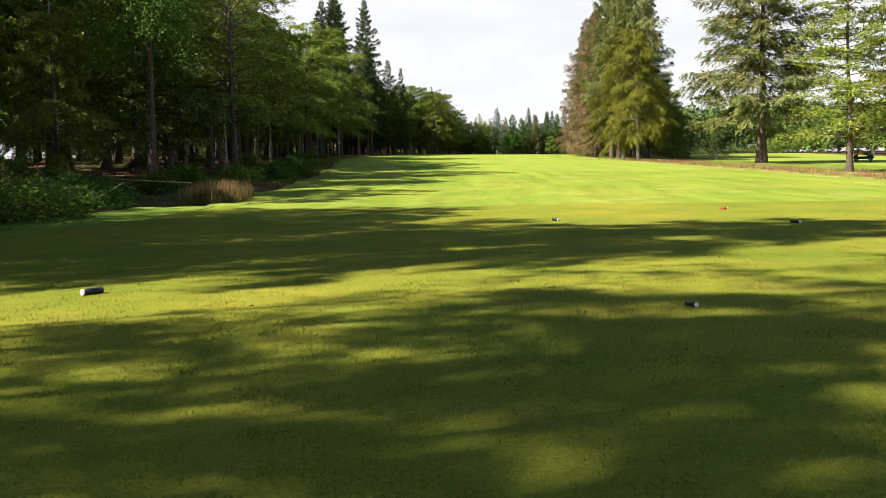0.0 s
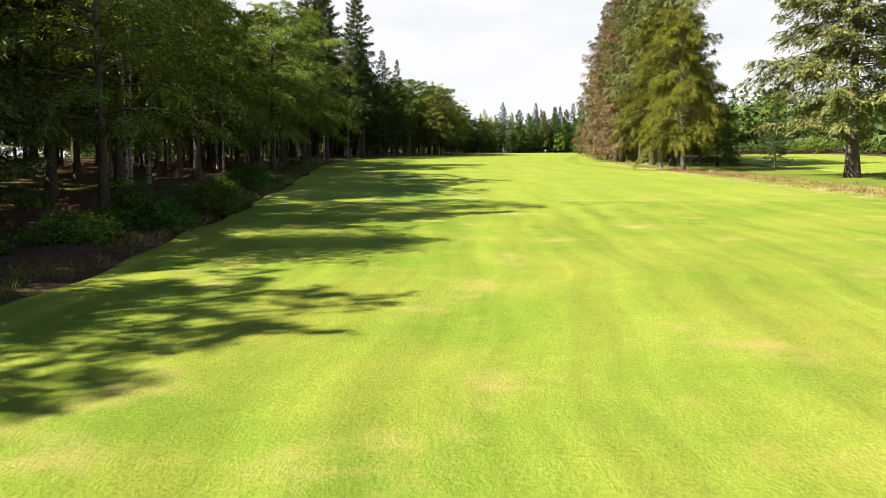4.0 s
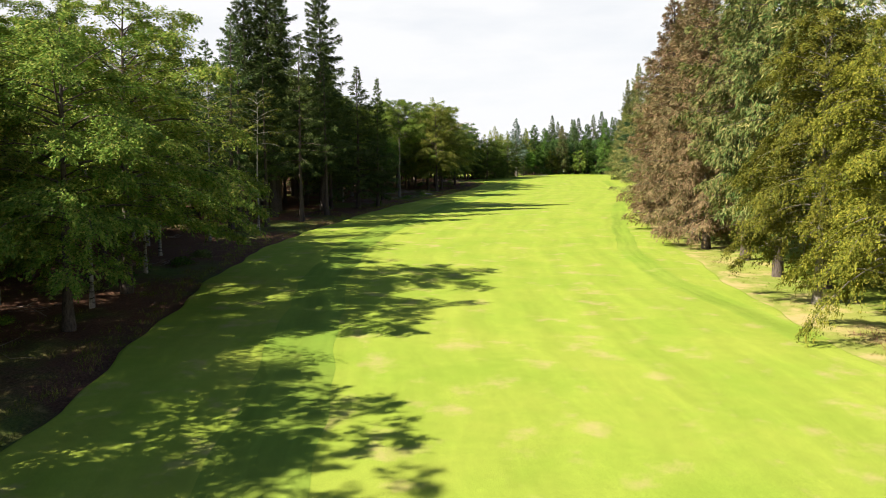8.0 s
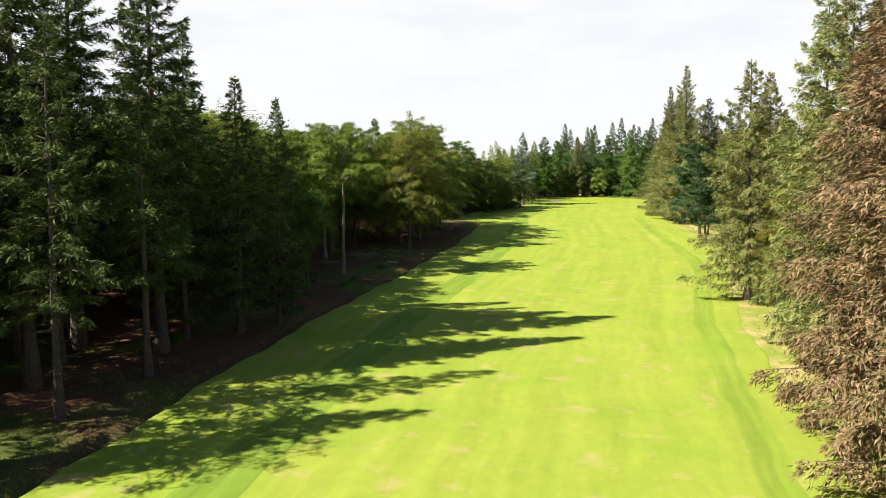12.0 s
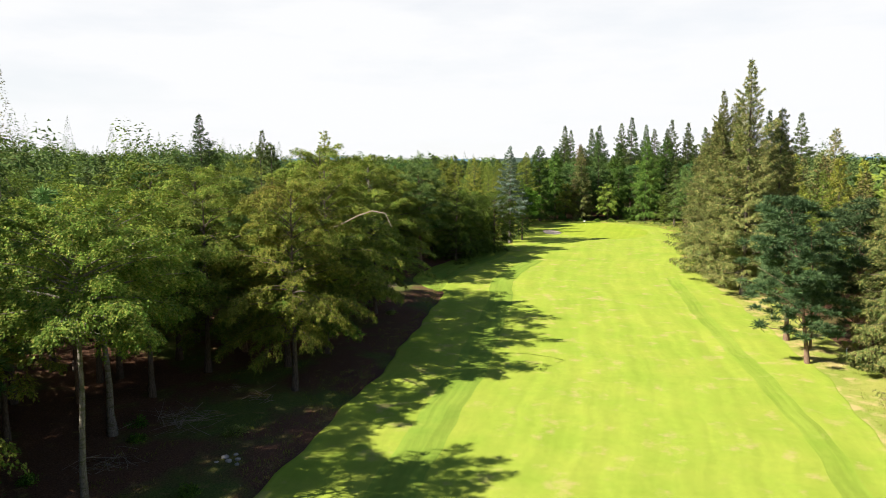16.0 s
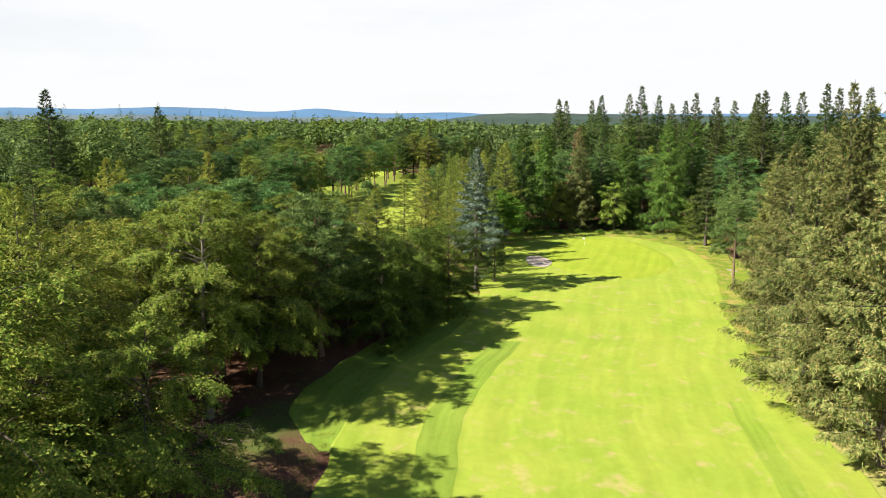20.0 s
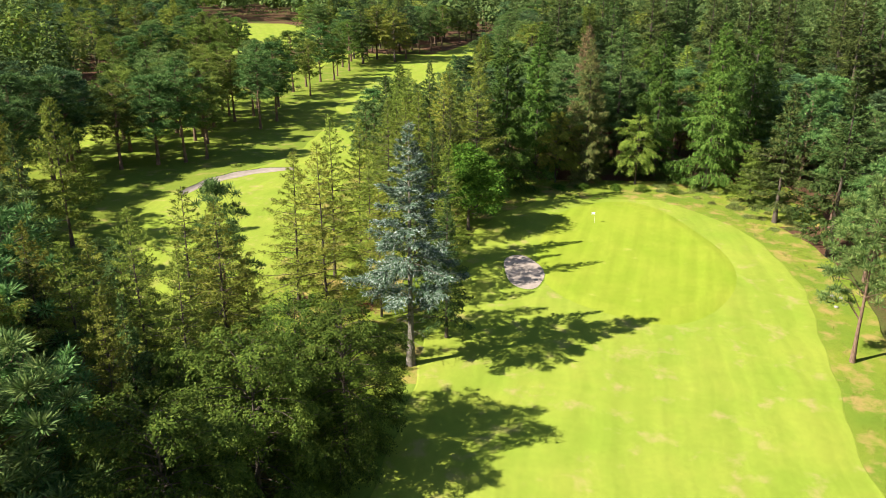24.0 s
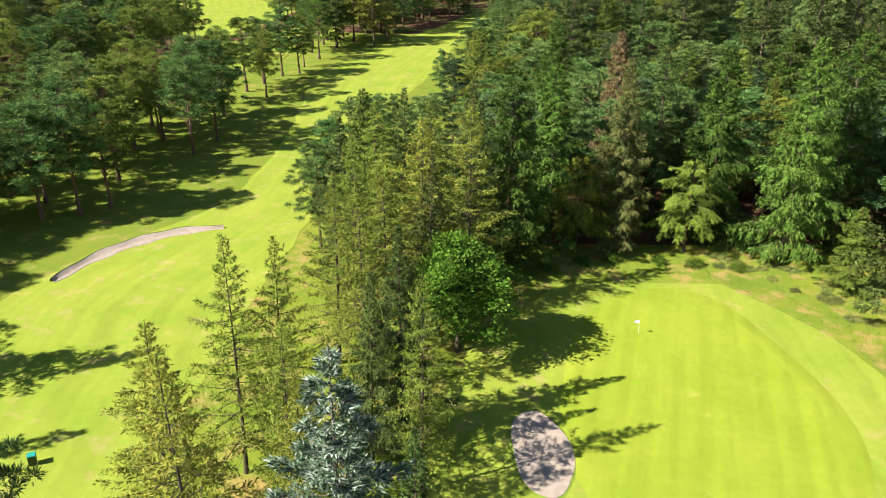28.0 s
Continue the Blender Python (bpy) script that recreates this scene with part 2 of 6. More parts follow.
BEECH = leaf_material("beech_leaves", [(0.085, 0.140, 0.020), (0.145, 0.210, 0.030), (0.225, 0.275, 0.044), (0.30, 0.27, 0.060)], 0.20)
YELLOW = leaf_material("yellowing_leaves", [(0.085, 0.098, 0.013), (0.165, 0.16, 0.021), (0.25, 0.205, 0.032)], 0.2)
TAWNY = leaf_material("olive_brown_leaves", [(0.105, 0.105, 0.022), (0.175, 0.160, 0.034), (0.26, 0.215, 0.055)], 0.25)
FARLEAF = leaf_material("far_leaves", [(0.055, 0.095, 0.024), (0.095, 0.145, 0.036), (0.155, 0.19, 0.052)], 0.2)
ALDER = leaf_material("dark_green_leaves", [(0.048, 0.088, 0.014), (0.088, 0.142, 0.022), (0.15, 0.20, 0.034)], 0.22)
BRIGHT = leaf_material("bright_green_leaves", [(0.045, 0.105, 0.012), (0.090, 0.172, 0.020), (0.145, 0.235, 0.030)], 0.2)
SPRUCE = leaf_material("spruce_needles", [(0.038, 0.068, 0.018), (0.074, 0.115, 0.030), (0.135, 0.165, 0.050)], 0.12)
OLIVE = leaf_material("olive_spruce_needles", [(0.075, 0.118, 0.032), (0.145, 0.19, 0.052), (0.235, 0.235, 0.08), (0.32, 0.25, 0.10)], 0.15)
BROWN = leaf_material("browned_spruce_needles", [(0.145, 0.098, 0.050), (0.245, 0.165, 0.086), (0.335, 0.235, 0.132), (0.125, 0.135, 0.050), (0.215, 0.178, 0.080)], 0.2)
BLUE = leaf_material("blue_spruce_needles", [(0.052, 0.098, 0.045), (0.095, 0.152, 0.085), (0.19, 0.255, 0.185), (0.50, 0.57, 0.51)], 0.12, 0.55, 0.45)
FIR = leaf_material("fir_needles", [(0.045, 0.092, 0.015), (0.095, 0.155, 0.027), (0.16, 0.22, 0.042)], 0.15)
PINE = leaf_material("pine_needles", [(0.054, 0.115, 0.034), (0.105, 0.185, 0.053), (0.18, 0.255, 0.08)], 0.15)
DARKPINE = leaf_material("dark_pine_needles", [(0.042, 0.085, 0.034), (0.082, 0.142, 0.058), (0.145, 0.205, 0.09)], 0.15)
LIGHTPINE = leaf_material("light_pine_needles", [(0.085, 0.135, 0.026), (0.15, 0.215, 0.040), (0.23, 0.285, 0.065)], 0.2)
LARCH = leaf_material("larch_needles", [(0.13, 0.17, 0.024), (0.205, 0.25, 0.040), (0.29, 0.30, 0.062)], 0.22)
BARK = bark_material("grey_brown_bark", (0.035, 0.026, 0.020), (0.15, 0.12, 0.10))
PINEBARK = bark_material("pine_bark", (0.07, 0.045, 0.032), (0.26, 0.17, 0.12))
BIRCHBARK = bark_material("birch_bark", (0.16, 0.14, 0.12), (0.42, 0.39, 0.34), (0.05, 0.04, 0.035))
GREYBARK = bark_material("grey_bark", (0.07, 0.06, 0.05), (0.26, 0.23, 0.20), (0.10, 0.10, 0.06))
TWIG = bark_material("dead_twigs", (0.10, 0.07, 0.05), (0.36, 0.29, 0.24))
BLACK = plain_material("black_plastic", (0.012, 0.012, 0.02), 0.35)
RED = plain_material("red_plastic", (0.45, 0.03, 0.02), 0.4)
WHITE = plain_material("white_paint", (0.8, 0.8, 0.8), 0.5, 0, 0.05)
GRASS = leaf_material("rough_grass_blades", [(0.08, 0.12, 0.016), (0.14, 0.18, 0.026), (0.26, 0.22, 0.06)], 0.35, 0.6, 0.5)
HAY = leaf_material("seeding_grass", [(0.24, 0.13, 0.06), (0.40, 0.23, 0.12), (0.50, 0.33, 0.19)], 0.3)
BRAMBLE = leaf_material("bramble_leaves", [(0.055, 0.12, 0.016), (0.11, 0.20, 0.028), (0.20, 0.29, 0.042)], 0.35)
HEATHER = leaf_material("scrub_leaves", [(0.15, 0.215, 0.048), (0.23, 0.29, 0.075), (0.31, 0.30, 0.12)], 0.35)
BRACKEN = leaf_material("dead_bracken", [(0.13, 0.055, 0.025), (0.25, 0.12, 0.065), (0.36, 0.20, 0.13)], 0.2)
BLADES = leaf_material("tee_grass_blades", [(0.14, 0.16, 0.018), (0.22, 0.235, 0.028), (0.30, 0.29, 0.05)], 0.3)
CAST = leaf_material("fallen_leaf_bits", [(0.05, 0.03, 0.015), (0.12, 0.06, 0.03), (0.2, 0.12, 0.05)], 0.1)
WOOD = bark_material("weathered_wood", (0.13, 0.07, 0.045), (0.34, 0.20, 0.14))
TEAL = plain_material("teal_plastic", (0.02, 0.28, 0.24), 0.4)
DARKGREEN = plain_material("dark_green_paint", (0.012, 0.03, 0.025), 0.45)
STONE = plain_material("grey_stone", (0.34, 0.32, 0.30), 0.85, 0, 0.4, 5)
STEEL = plain_material("grey_metal", (0.25, 0.25, 0.26), 0.4, 0.8)
RUBBER = plain_material("tyre_rubber", (0.015, 0.015, 0.015), 0.8)
# distance haze is put into the base colour of hills and fields
HILL = plain_material("haze_tinted_hill", (0.058, 0.145, 0.27), 1.0, 0, 0.25, 0.003)
MOOR = plain_material("haze_tinted_fields", (0.085, 0.125, 0.15), 1.0, 0, 0.35, 0.004)
RIDGE = plain_material("wooded_ridge", (0.022, 0.048, 0.034), 1.0, 0, 0.45, 0.02)
ROOFING = plain_material("grey_roof", (0.15, 0.15, 0.16), 0.8)
GLASS = plain_material("dark_glass", (0.02, 0.025, 0.03), 0.08)


# ---- mesh helpers ----
def mesh_of(name, verts, quads, mat=None, smooth=False):
    verts, quads = np.asarray(verts, np.float32), np.asarray(quads, np.int32)
    k = quads.shape[1]
    me = bpy.data.meshes.new(name)
    me.vertices.add(len(verts))
    me.vertices.foreach_set("co", verts.ravel())
    me.loops.add(quads.size)
    me.loops.foreach_set("vertex_index", quads.ravel())
    me.polygons.add(len(quads))
    me.polygons.foreach_set("loop_start", np.arange(0, quads.size, k, dtype=np.int32))
    if smooth:
        me.polygons.foreach_set("use_smooth", np.ones(len(quads), bool))
    me.update(calc_edges=True)
    if mat:
        me.materials.append(mat)
    return me


def part_mesh(name, me, parent=None, label=""):
    ob = new(name, me)
    if parent:
        ob.parent = parent
    return tagged(ob, label)


def part(name, bm, material, parent=None, label="", smooth=False):
    me = bpy.data.meshes.new(name)
    if smooth:
        for f in bm.faces:
            f.smooth = True
    bm.to_mesh(me)
    bm.free()
    me.materials.append(material)
    return part_mesh(name, me, parent, label)


def tube(points, radii, sides=7):
    """A tapered tube along points."""
    p = np.asarray(points, float)
    r = np.asarray(radii, float)
    d = np.gradient(p, axis=0)
    d /= np.linalg.norm(d, axis=1)[:, None] + 1e-9
    ref = np.where(np.abs(d[:, 2:3]) > 0.9, np.array([[1.0, 0, 0]]), np.array([[0, 0, 1.0]]))
    u = np.cross(d, ref)
    u /= np.linalg.norm(u, axis=1)[:, None] + 1e-9
    w = np.cross(d, u)
    a = np.arange(sides) * 2 * math.pi / sides
    v = p[:, None, :] + r[:, None, None] * (np.cos(a)[None, :, None] * u[:, None, :] + np.sin(a)[None, :, None] * w[:, None, :])
    n = len(p)
    i, j = np.meshgrid(np.arange(n - 1), np.arange(sides), indexing="ij")
    q = np.stack([i * sides + j, i * sides + (j + 1) % sides, (i + 1) * sides + (j + 1) % sides, (i + 1) * sides + j], -1).reshape(-1, 4)
    return v.reshape(-1, 3), q


def join_vq(parts):
    vs, qs, k = [], [], 0
    for v, q in parts:
        vs.append(v)
        qs.append(q + k)
        k += len(v)
    return np.concatenate(vs), np.concatenate(qs)


def unit(a):
    return a / (np.linalg.norm(a, axis=-1, keepdims=True) + 1e-9)


def kites(p, d, up, length, width, fold=0.12):
    """Kite-shaped leaves or sprays from base points p along d, facing up."""
    d = unit(d)
    s = unit(np.cross(d, up))
    nrm = np.cross(s, d)
    length, width = np.asarray(length)[:, None], np.asarray(width)[:, None]
    mid = p + d * length * 0.42
    a = mid - s * width * 0.5 + nrm * width * fold
    c = mid + s * width * 0.5 + nrm * width * fold
    tip = p + d * length
    v = np.stack([p, a, tip, c], 1).reshape(-1, 3)
    return v, np.arange(len(p) * 4).reshape(-1, 4)


def blades(p, d, up, length, width):
    """Pointed leaves or needle sprays, one triangle each, from base points p along d, facing up."""
    d = unit(d)
    s = unit(np.cross(d, up))
    length, width = np.asarray(length)[:, None], np.asarray(width)[:, None]
    v = np.stack([p - s * width * 0.5, p + s * width * 0.5 + d * length * 0.25, p + d * length], 1).reshape(-1, 3)
    return v, np.arange(len(p) * 3).reshape(-1, 3)


# ---- trees: trunk and crown of each kind, standing at the origin ----
def trunk_line(rs, h, bend=0.02, n=9):
    z = np.linspace(0, h, n)
    wob = np.cumsum(rs.normal(0, bend * h / n, (n, 2)), axis=0)
    wob -= wob[0]
    return np.column_stack([wob, z])


def flare(z, h, r):
    return r * (1 - 0.93 * z / h) + r * 0.55 * np.exp(-z / (0.9 + r))


def conifer(seed, h, r, base, boughs, gap, tuft, per, droop, hang=0.25, power=0.75, rag=0.4, lift=0.25, trunk_r=None, dead=0, wide=0.30, open_=0.0, side=0.34, bare=0.12, wood_share=0.6, loose=0.45, tip=0.16):
    """A conifer: single boughs round the stem, twigs to both sides of each bough, tufts of needles along each twig.
    open_: share of boughs missing; hang: how far the twigs hang; side: the twigs' length as a share of the bough; bare: share of the bough without twigs."""
    rs = np.random.RandomState(seed)
    line = trunk_line(rs, h, 0.014)
    tr = trunk_r or h * 0.0125
    wood = [tube(line, flare(line[:, 2], h, tr), 8)]
    vs = []
    ph = rs.rand(4) * 6.28
    turn = rs.rand() * 6.28
    for i in range(boughs):
        u = ((i + rs.rand()) / boughs) ** 0.88
        a = turn + i * 2.39996 + rs.normal(0, 0.3)
        z = (base + (0.985 - base) * u) * h
        if rs.rand() < open_:
            continue
        lobe = 1 + 0.16 * math.sin(2 * a + ph[0] + 3 * u) + 0.14 * math.sin(3 * a + ph[1] - 9 * u) + 0.12 * math.sin(a + ph[2] + 14 * u)
        prof = (1 - u) ** power * (0.70 + 0.30 * min(1, u * 7 + 0.1)) * (1 - 0.45 * u ** 4)
        L = r * prof * lobe * (1 - rag * rs.rand() ** 1.3 + 0.25 * rag * rs.rand()) + 0.12
        dirh = np.array([math.cos(a), math.sin(a), 0.0])
        sd = np.array([-math.sin(a), math.cos(a), 0.0])
        up_ = lift + 0.45 * u ** 2 + rs.normal(0, 0.07)
        dr = droop * (1.15 - 0.75 * u) * rs.uniform(0.75, 1.25)
        bow = rs.normal(0, 0.10) * L
        o = np.array([np.interp(z, line[:, 2], line[:, 0]), np.interp(z, line[:, 2], line[:, 1]), z])

        def at(s):
            return o + dirh * (L * s)[:, None] + sd * (bow * s ** 2)[:, None] + np.array([0, 0, 1.0]) * (L * (up_ * s - dr * s ** 1.7 + tip * s ** 4))[:, None]
        if rs.rand() < wood_share and L > 0.9:
            s5 = np.linspace(0, 0.96, 5)
            r0 = 0.010 * L + 0.012
            wood.append(tube(at(s5), np.linspace(r0, r0 * 0.2, 5), 4))
        k = max(4, int(2 * L / gap))
        s = np.sort(bare + (1.01 - bare) * rs.rand(k) ** 0.8)
        p = at(s)
        ang = np.where(np.arange(k) % 2 == 0, 1.0, -1.0) * rs.uniform(0.25, 1.05, k)
        d = dirh * np.cos(ang)[:, None] + sd * np.sin(ang)[:, None]
        d[:, 2] += up_ - 1.5 * dr * s + 4 * tip * s ** 3 * 0.7 - hang * 0.4 + rs.normal(0, 0.12, k)
        bl = (side * L * (1.08 - s) + 0.10 + 0.3 * min(1.0, 0.3 * L)) * rs.uniform(0.65, 1.25, k)
        q = rs.rand(k, per) ** 0.8
        c = p[:, None, :] + d[:, None, :] * (bl[:, None] * q)[..., None]
        c[..., 2] -= hang * bl[:, None] * q ** 1.6
        c += rs.normal(0, 0.05, (k, per, 3))
        e = d[:, None, :] + rs.normal(0, loose, (k, per, 3))
        e[..., 2] -= hang * (0.4 + 0.9 * q)
        nrm = rs.normal(0, 0.45, (k, per, 3)) + np.array([0, 0, 0.75]) + dirh * 0.45
        ln = tuft * (0.65 + 0.7 * rs.rand(k * per))
        vs.append(blades(c.reshape(-1, 3), e.reshape(-1, 3), nrm.reshape(-1, 3), ln, ln * wide))
    for _ in range(int(dead)):
        z = rs.uniform(0.10, max(0.16, base)) * h
        a = rs.rand() * 6.28
        L = rs.uniform(0.5, 1.0) * r * 0.45
        p0 = np.array([np.interp(z, line[:, 2], line[:, 0]), np.interp(z, line[:, 2], line[:, 1]), z])
        e = p0 + np.array([math.cos(a) * L, math.sin(a) * L, rs.normal(-0.1, 0.2) * L])
        wood.append(tube(np.array([p0, (p0 + e) / 2 + [0, 0, 0.1], e]), [0.035, 0.022, 0.008], 4))
    n = 26
    f = rs.rand(n)
    q = line[-1] - np.array([0, 0, 1.0]) * (f * h * 0.05)[:, None]
    w = rs.rand(n) * 6.28
    vs.append(blades(q, np.column_stack([np.cos(w), np.sin(w), np.full(n, 1.1)]), rs.normal(0, 1, (n, 3)), tuft * (0.4 + 0.5 * f), tuft * wide * (0.5 + 0.3 * f)))
    return join_vq(wood), join_vq(vs)


def limbs_to(rs, line, targets, r0, sides=5, start=(0.3, 0.85)):
    out = []
    h = line[-1, 2]
    for t in targets:
        z = np.clip(t[2] - 0.45 * math.hypot(t[0], t[1]) - rs.rand() * 1.0, start[0] * h, start[1] * h)
        b = np.array([np.interp(z, line[:, 2], line[:, 0]), np.interp(z, line[:, 2], line[:, 1]), z])
        m = (b + t) / 2 + rs.normal(0, 0.25, 3) + [0, 0, 0.12 * (t[2] - z)]
        m2 = b * 0.2 + t * 0.8 + rs.normal(0, 0.2, 3)
        r = r0 * (0.5 + 0.5 * rs.rand())
        out.append(tube(np.array([b, m, m2, t]), [r, r * 0.65, r * 0.35, r * 0.12], sides))
    return out


def leaf_sprays(rs, centres, out, n, size, leaf, flat, hang):
    """Leaves round each centre, in flattish layered sprays that hang a little outwards."""
    k = len(centres)
    off = rs.normal(0, 1, (k, n, 3)) * size * np.array([1, 1, flat])
    c = centres[:, None, :] + off
    o = out[:, None, :]
    c[..., 2] -= hang * np.maximum(0, (off * o).sum(-1))
    d = rs.normal(0, 1, (k, n, 3)) * np.array([1, 1, 0.4]) + o * 0.9
    d[..., 2] -= hang * 0.9
    up = rs.normal(0, 0.45, (k, n, 3)) + np.array([0, 0, 0.7]) + o * 0.8
    ln = leaf * (0.7 + 0.6 * rs.rand(k * n))
    return blades(c.reshape(-1, 3), d.reshape(-1, 3), up.reshape(-1, 3), ln, ln * 0.75)


def broadleaf(seed, h, r, base, clumps, leaves, leaf=0.32, size=0.62, flat=0.35, hang=0.3, bend=0.02, stems=1, trunk_r=None, bare=0):
    rs = np.random.RandomState(seed)
    wood, cs, os_ = [], [], []
    for st in range(stems):
        line = trunk_line(rs, h * 0.86, bend, 10)
        if stems > 1:
            a = st * 6.28 / stems + rs.rand()
            lean = np.linspace(0, 1, 10)[:, None] * np.array([[math.cos(a), math.sin(a), 0]]) * r * 0.5
            line = line + lean
        tr = (trunk_r or h * 0.016) / math.sqrt(stems)
        wood.append(tube(line, flare(line[:, 2], h * 0.9, tr), 8))
        m = clumps // stems
        v = unit(rs.normal(0, 1, (m, 3)))
        v[:, 2] = np.where(v[:, 2] < -0.55, -v[:, 2], v[:, 2])
        rad = rs.rand(m) ** 0.42
        # an uneven outline from a few random lobes
        lobes = unit(rs.normal(0, 1, (11, 3)))
        bulge = 0.74 + 0.34 * np.max(np.clip(v @ lobes.T, 0, 1) ** 6, axis=1) + rs.normal(0, 0.05, m)
        zc, zr = (base + 1) / 2 * h, (1 - base) / 2 * h
        taper = np.where(v[:, 2] < 0, 1.0, 1 - 0.15 * v[:, 2])
        c = np.column_stack([v[:, 0] * r * taper, v[:, 1] * r * taper, v[:, 2] * zr]) * (rad * bulge)[:, None] + [0, 0, zc]
        mid = line[5] * [1, 1, 0]
        c += mid * (0.6 if stems > 1 else 0.3)
        cs.append(c)
        os_.append(v)
        pick = rs.choice(m, min(m, int(22 / stems) + 6), replace=False)
        wood += limbs_to(rs, line, c[pick], tr * 0.42, 5, (0.22, 0.97))
        for t in c[rs.choice(m, min(m, bare), replace=False)]:
            wood.append(tube(np.array([line[6], (line[6] + t) / 2 + [0, 0, 0.6], t * [1.12, 1.12, 1.02]]), [0.05, 0.035, 0.01], 4))
    c, o = np.concatenate(cs), np.concatenate(os_)
    return join_vq(wood), leaf_sprays(rs, c, o, leaves, size, leaf, flat, hang)


def layered(seed, h, r, base, limbs, per, leaf, droop=0.35, twig_gap=0.30, bend=0.02, trunk_r=None, flat=0.10, rag=0.3, cone=0.0):
    """A spreading tree: limbs that arch out from the stem, flat sprays of twigs along them, leaves along each twig."""
    rs = np.random.RandomState(seed)
    line = trunk_line(rs, h * 0.93, bend, 10)
    tr = trunk_r or h * 0.015
    wood = [tube(line, flare(line[:, 2], h, tr), 8)]
    vs = []
    lean_to = rs.rand() * 6.28
    for i in range(limbs):
        u = (i + rs.rand()) / limbs
        z = (base + (0.94 - base) * u ** 0.92) * h
        a = i * 2.4 + rs.normal(0, 0.35)
        prof = (1 - u ** 2.4) ** 0.62 * (0.72 + 0.28 * min(1, u * 4)) * (1 + 0.16 * math.cos(a - lean_to))
        prof = prof * (1 - cone) + cone * (1 - u) ** 0.8
        L = r * prof * rs.uniform(1 - rag, 1 + rag * 0.6) + 0.6
        dirh = np.array([math.cos(a), math.sin(a), 0.0])
        side = np.array([-math.sin(a), math.cos(a), 0.0])
        rise = 0.22 + 0.75 * u ** 1.5 + rs.normal(0, 0.10)
        dr = droop * rs.uniform(0.7, 1.3)
        b = np.array([np.interp(z, line[:, 2], line[:, 0]), np.interp(z, line[:, 2], line[:, 1]), z - 0.25 * L * rise])
        bow = rs.normal(0, 0.12) * L

        def at(s):
            return b + dirh * (L * s)[:, None] + side * (bow * s ** 2)[:, None] + np.array([0, 0, 1.0]) * (L * (rise * s - dr * s ** 2) * 1.0)[:, None]
        s5 = np.linspace(0, 1, 6)
        r0 = 0.009 * L + 0.012
        wood.append(tube(at(s5), np.linspace(r0, r0 * 0.16, 6), 5))
        k = max(4, int(L / twig_gap))
        inner = 0.24 - 0.20 * u
        s = np.sort(inner + (1.02 - inner) * rs.rand(k) ** 0.66)
        p = at(s)
        sg = np.where(np.arange(k) % 2 == 0, 1.0, -1.0) * (0.35 + 0.75 * rs.rand(k))
        td = dirh * np.cos(sg)[:, None] + side * np.sin(sg)[:, None]
        td[:, 2] += (rise - 2 * dr * s) * 0.6 + rs.normal(0, 0.18, k)
        tl = (0.42 * L * (1.12 - s) + 0.60) * rs.uniform(0.7, 1.2, k)
        q = rs.rand(k, per) ** 0.8
        c = p[:, None, :] + td[:, None, :] * (tl[:, None] * q)[..., None]
        c = c + rs.normal(0, 1, (k, per, 3)) * np.array([0.12, 0.12, 0.7 * flat])
        c[..., 2] -= 0.34 * tl[:, None] * q ** 2
        d = td[:, None, :] + rs.normal(0, 0.55, (k, per, 3)) * np.array([1, 1, 0.5])
        d[..., 2] -= 0.25 + 0.4 * q
        up = rs.normal(0, 0.38, (k, per, 3)) + np.array([0, 0, 0.85]) + dirh * 0.35
        ln = leaf * (0.65 + 0.7 * rs.rand(k * per))
        vs.append(blades(c.reshape(-1, 3), d.reshape(-1, 3), up.reshape(-1, 3), ln, ln * 0.60))
    return join_vq(wood), join_vq(vs)


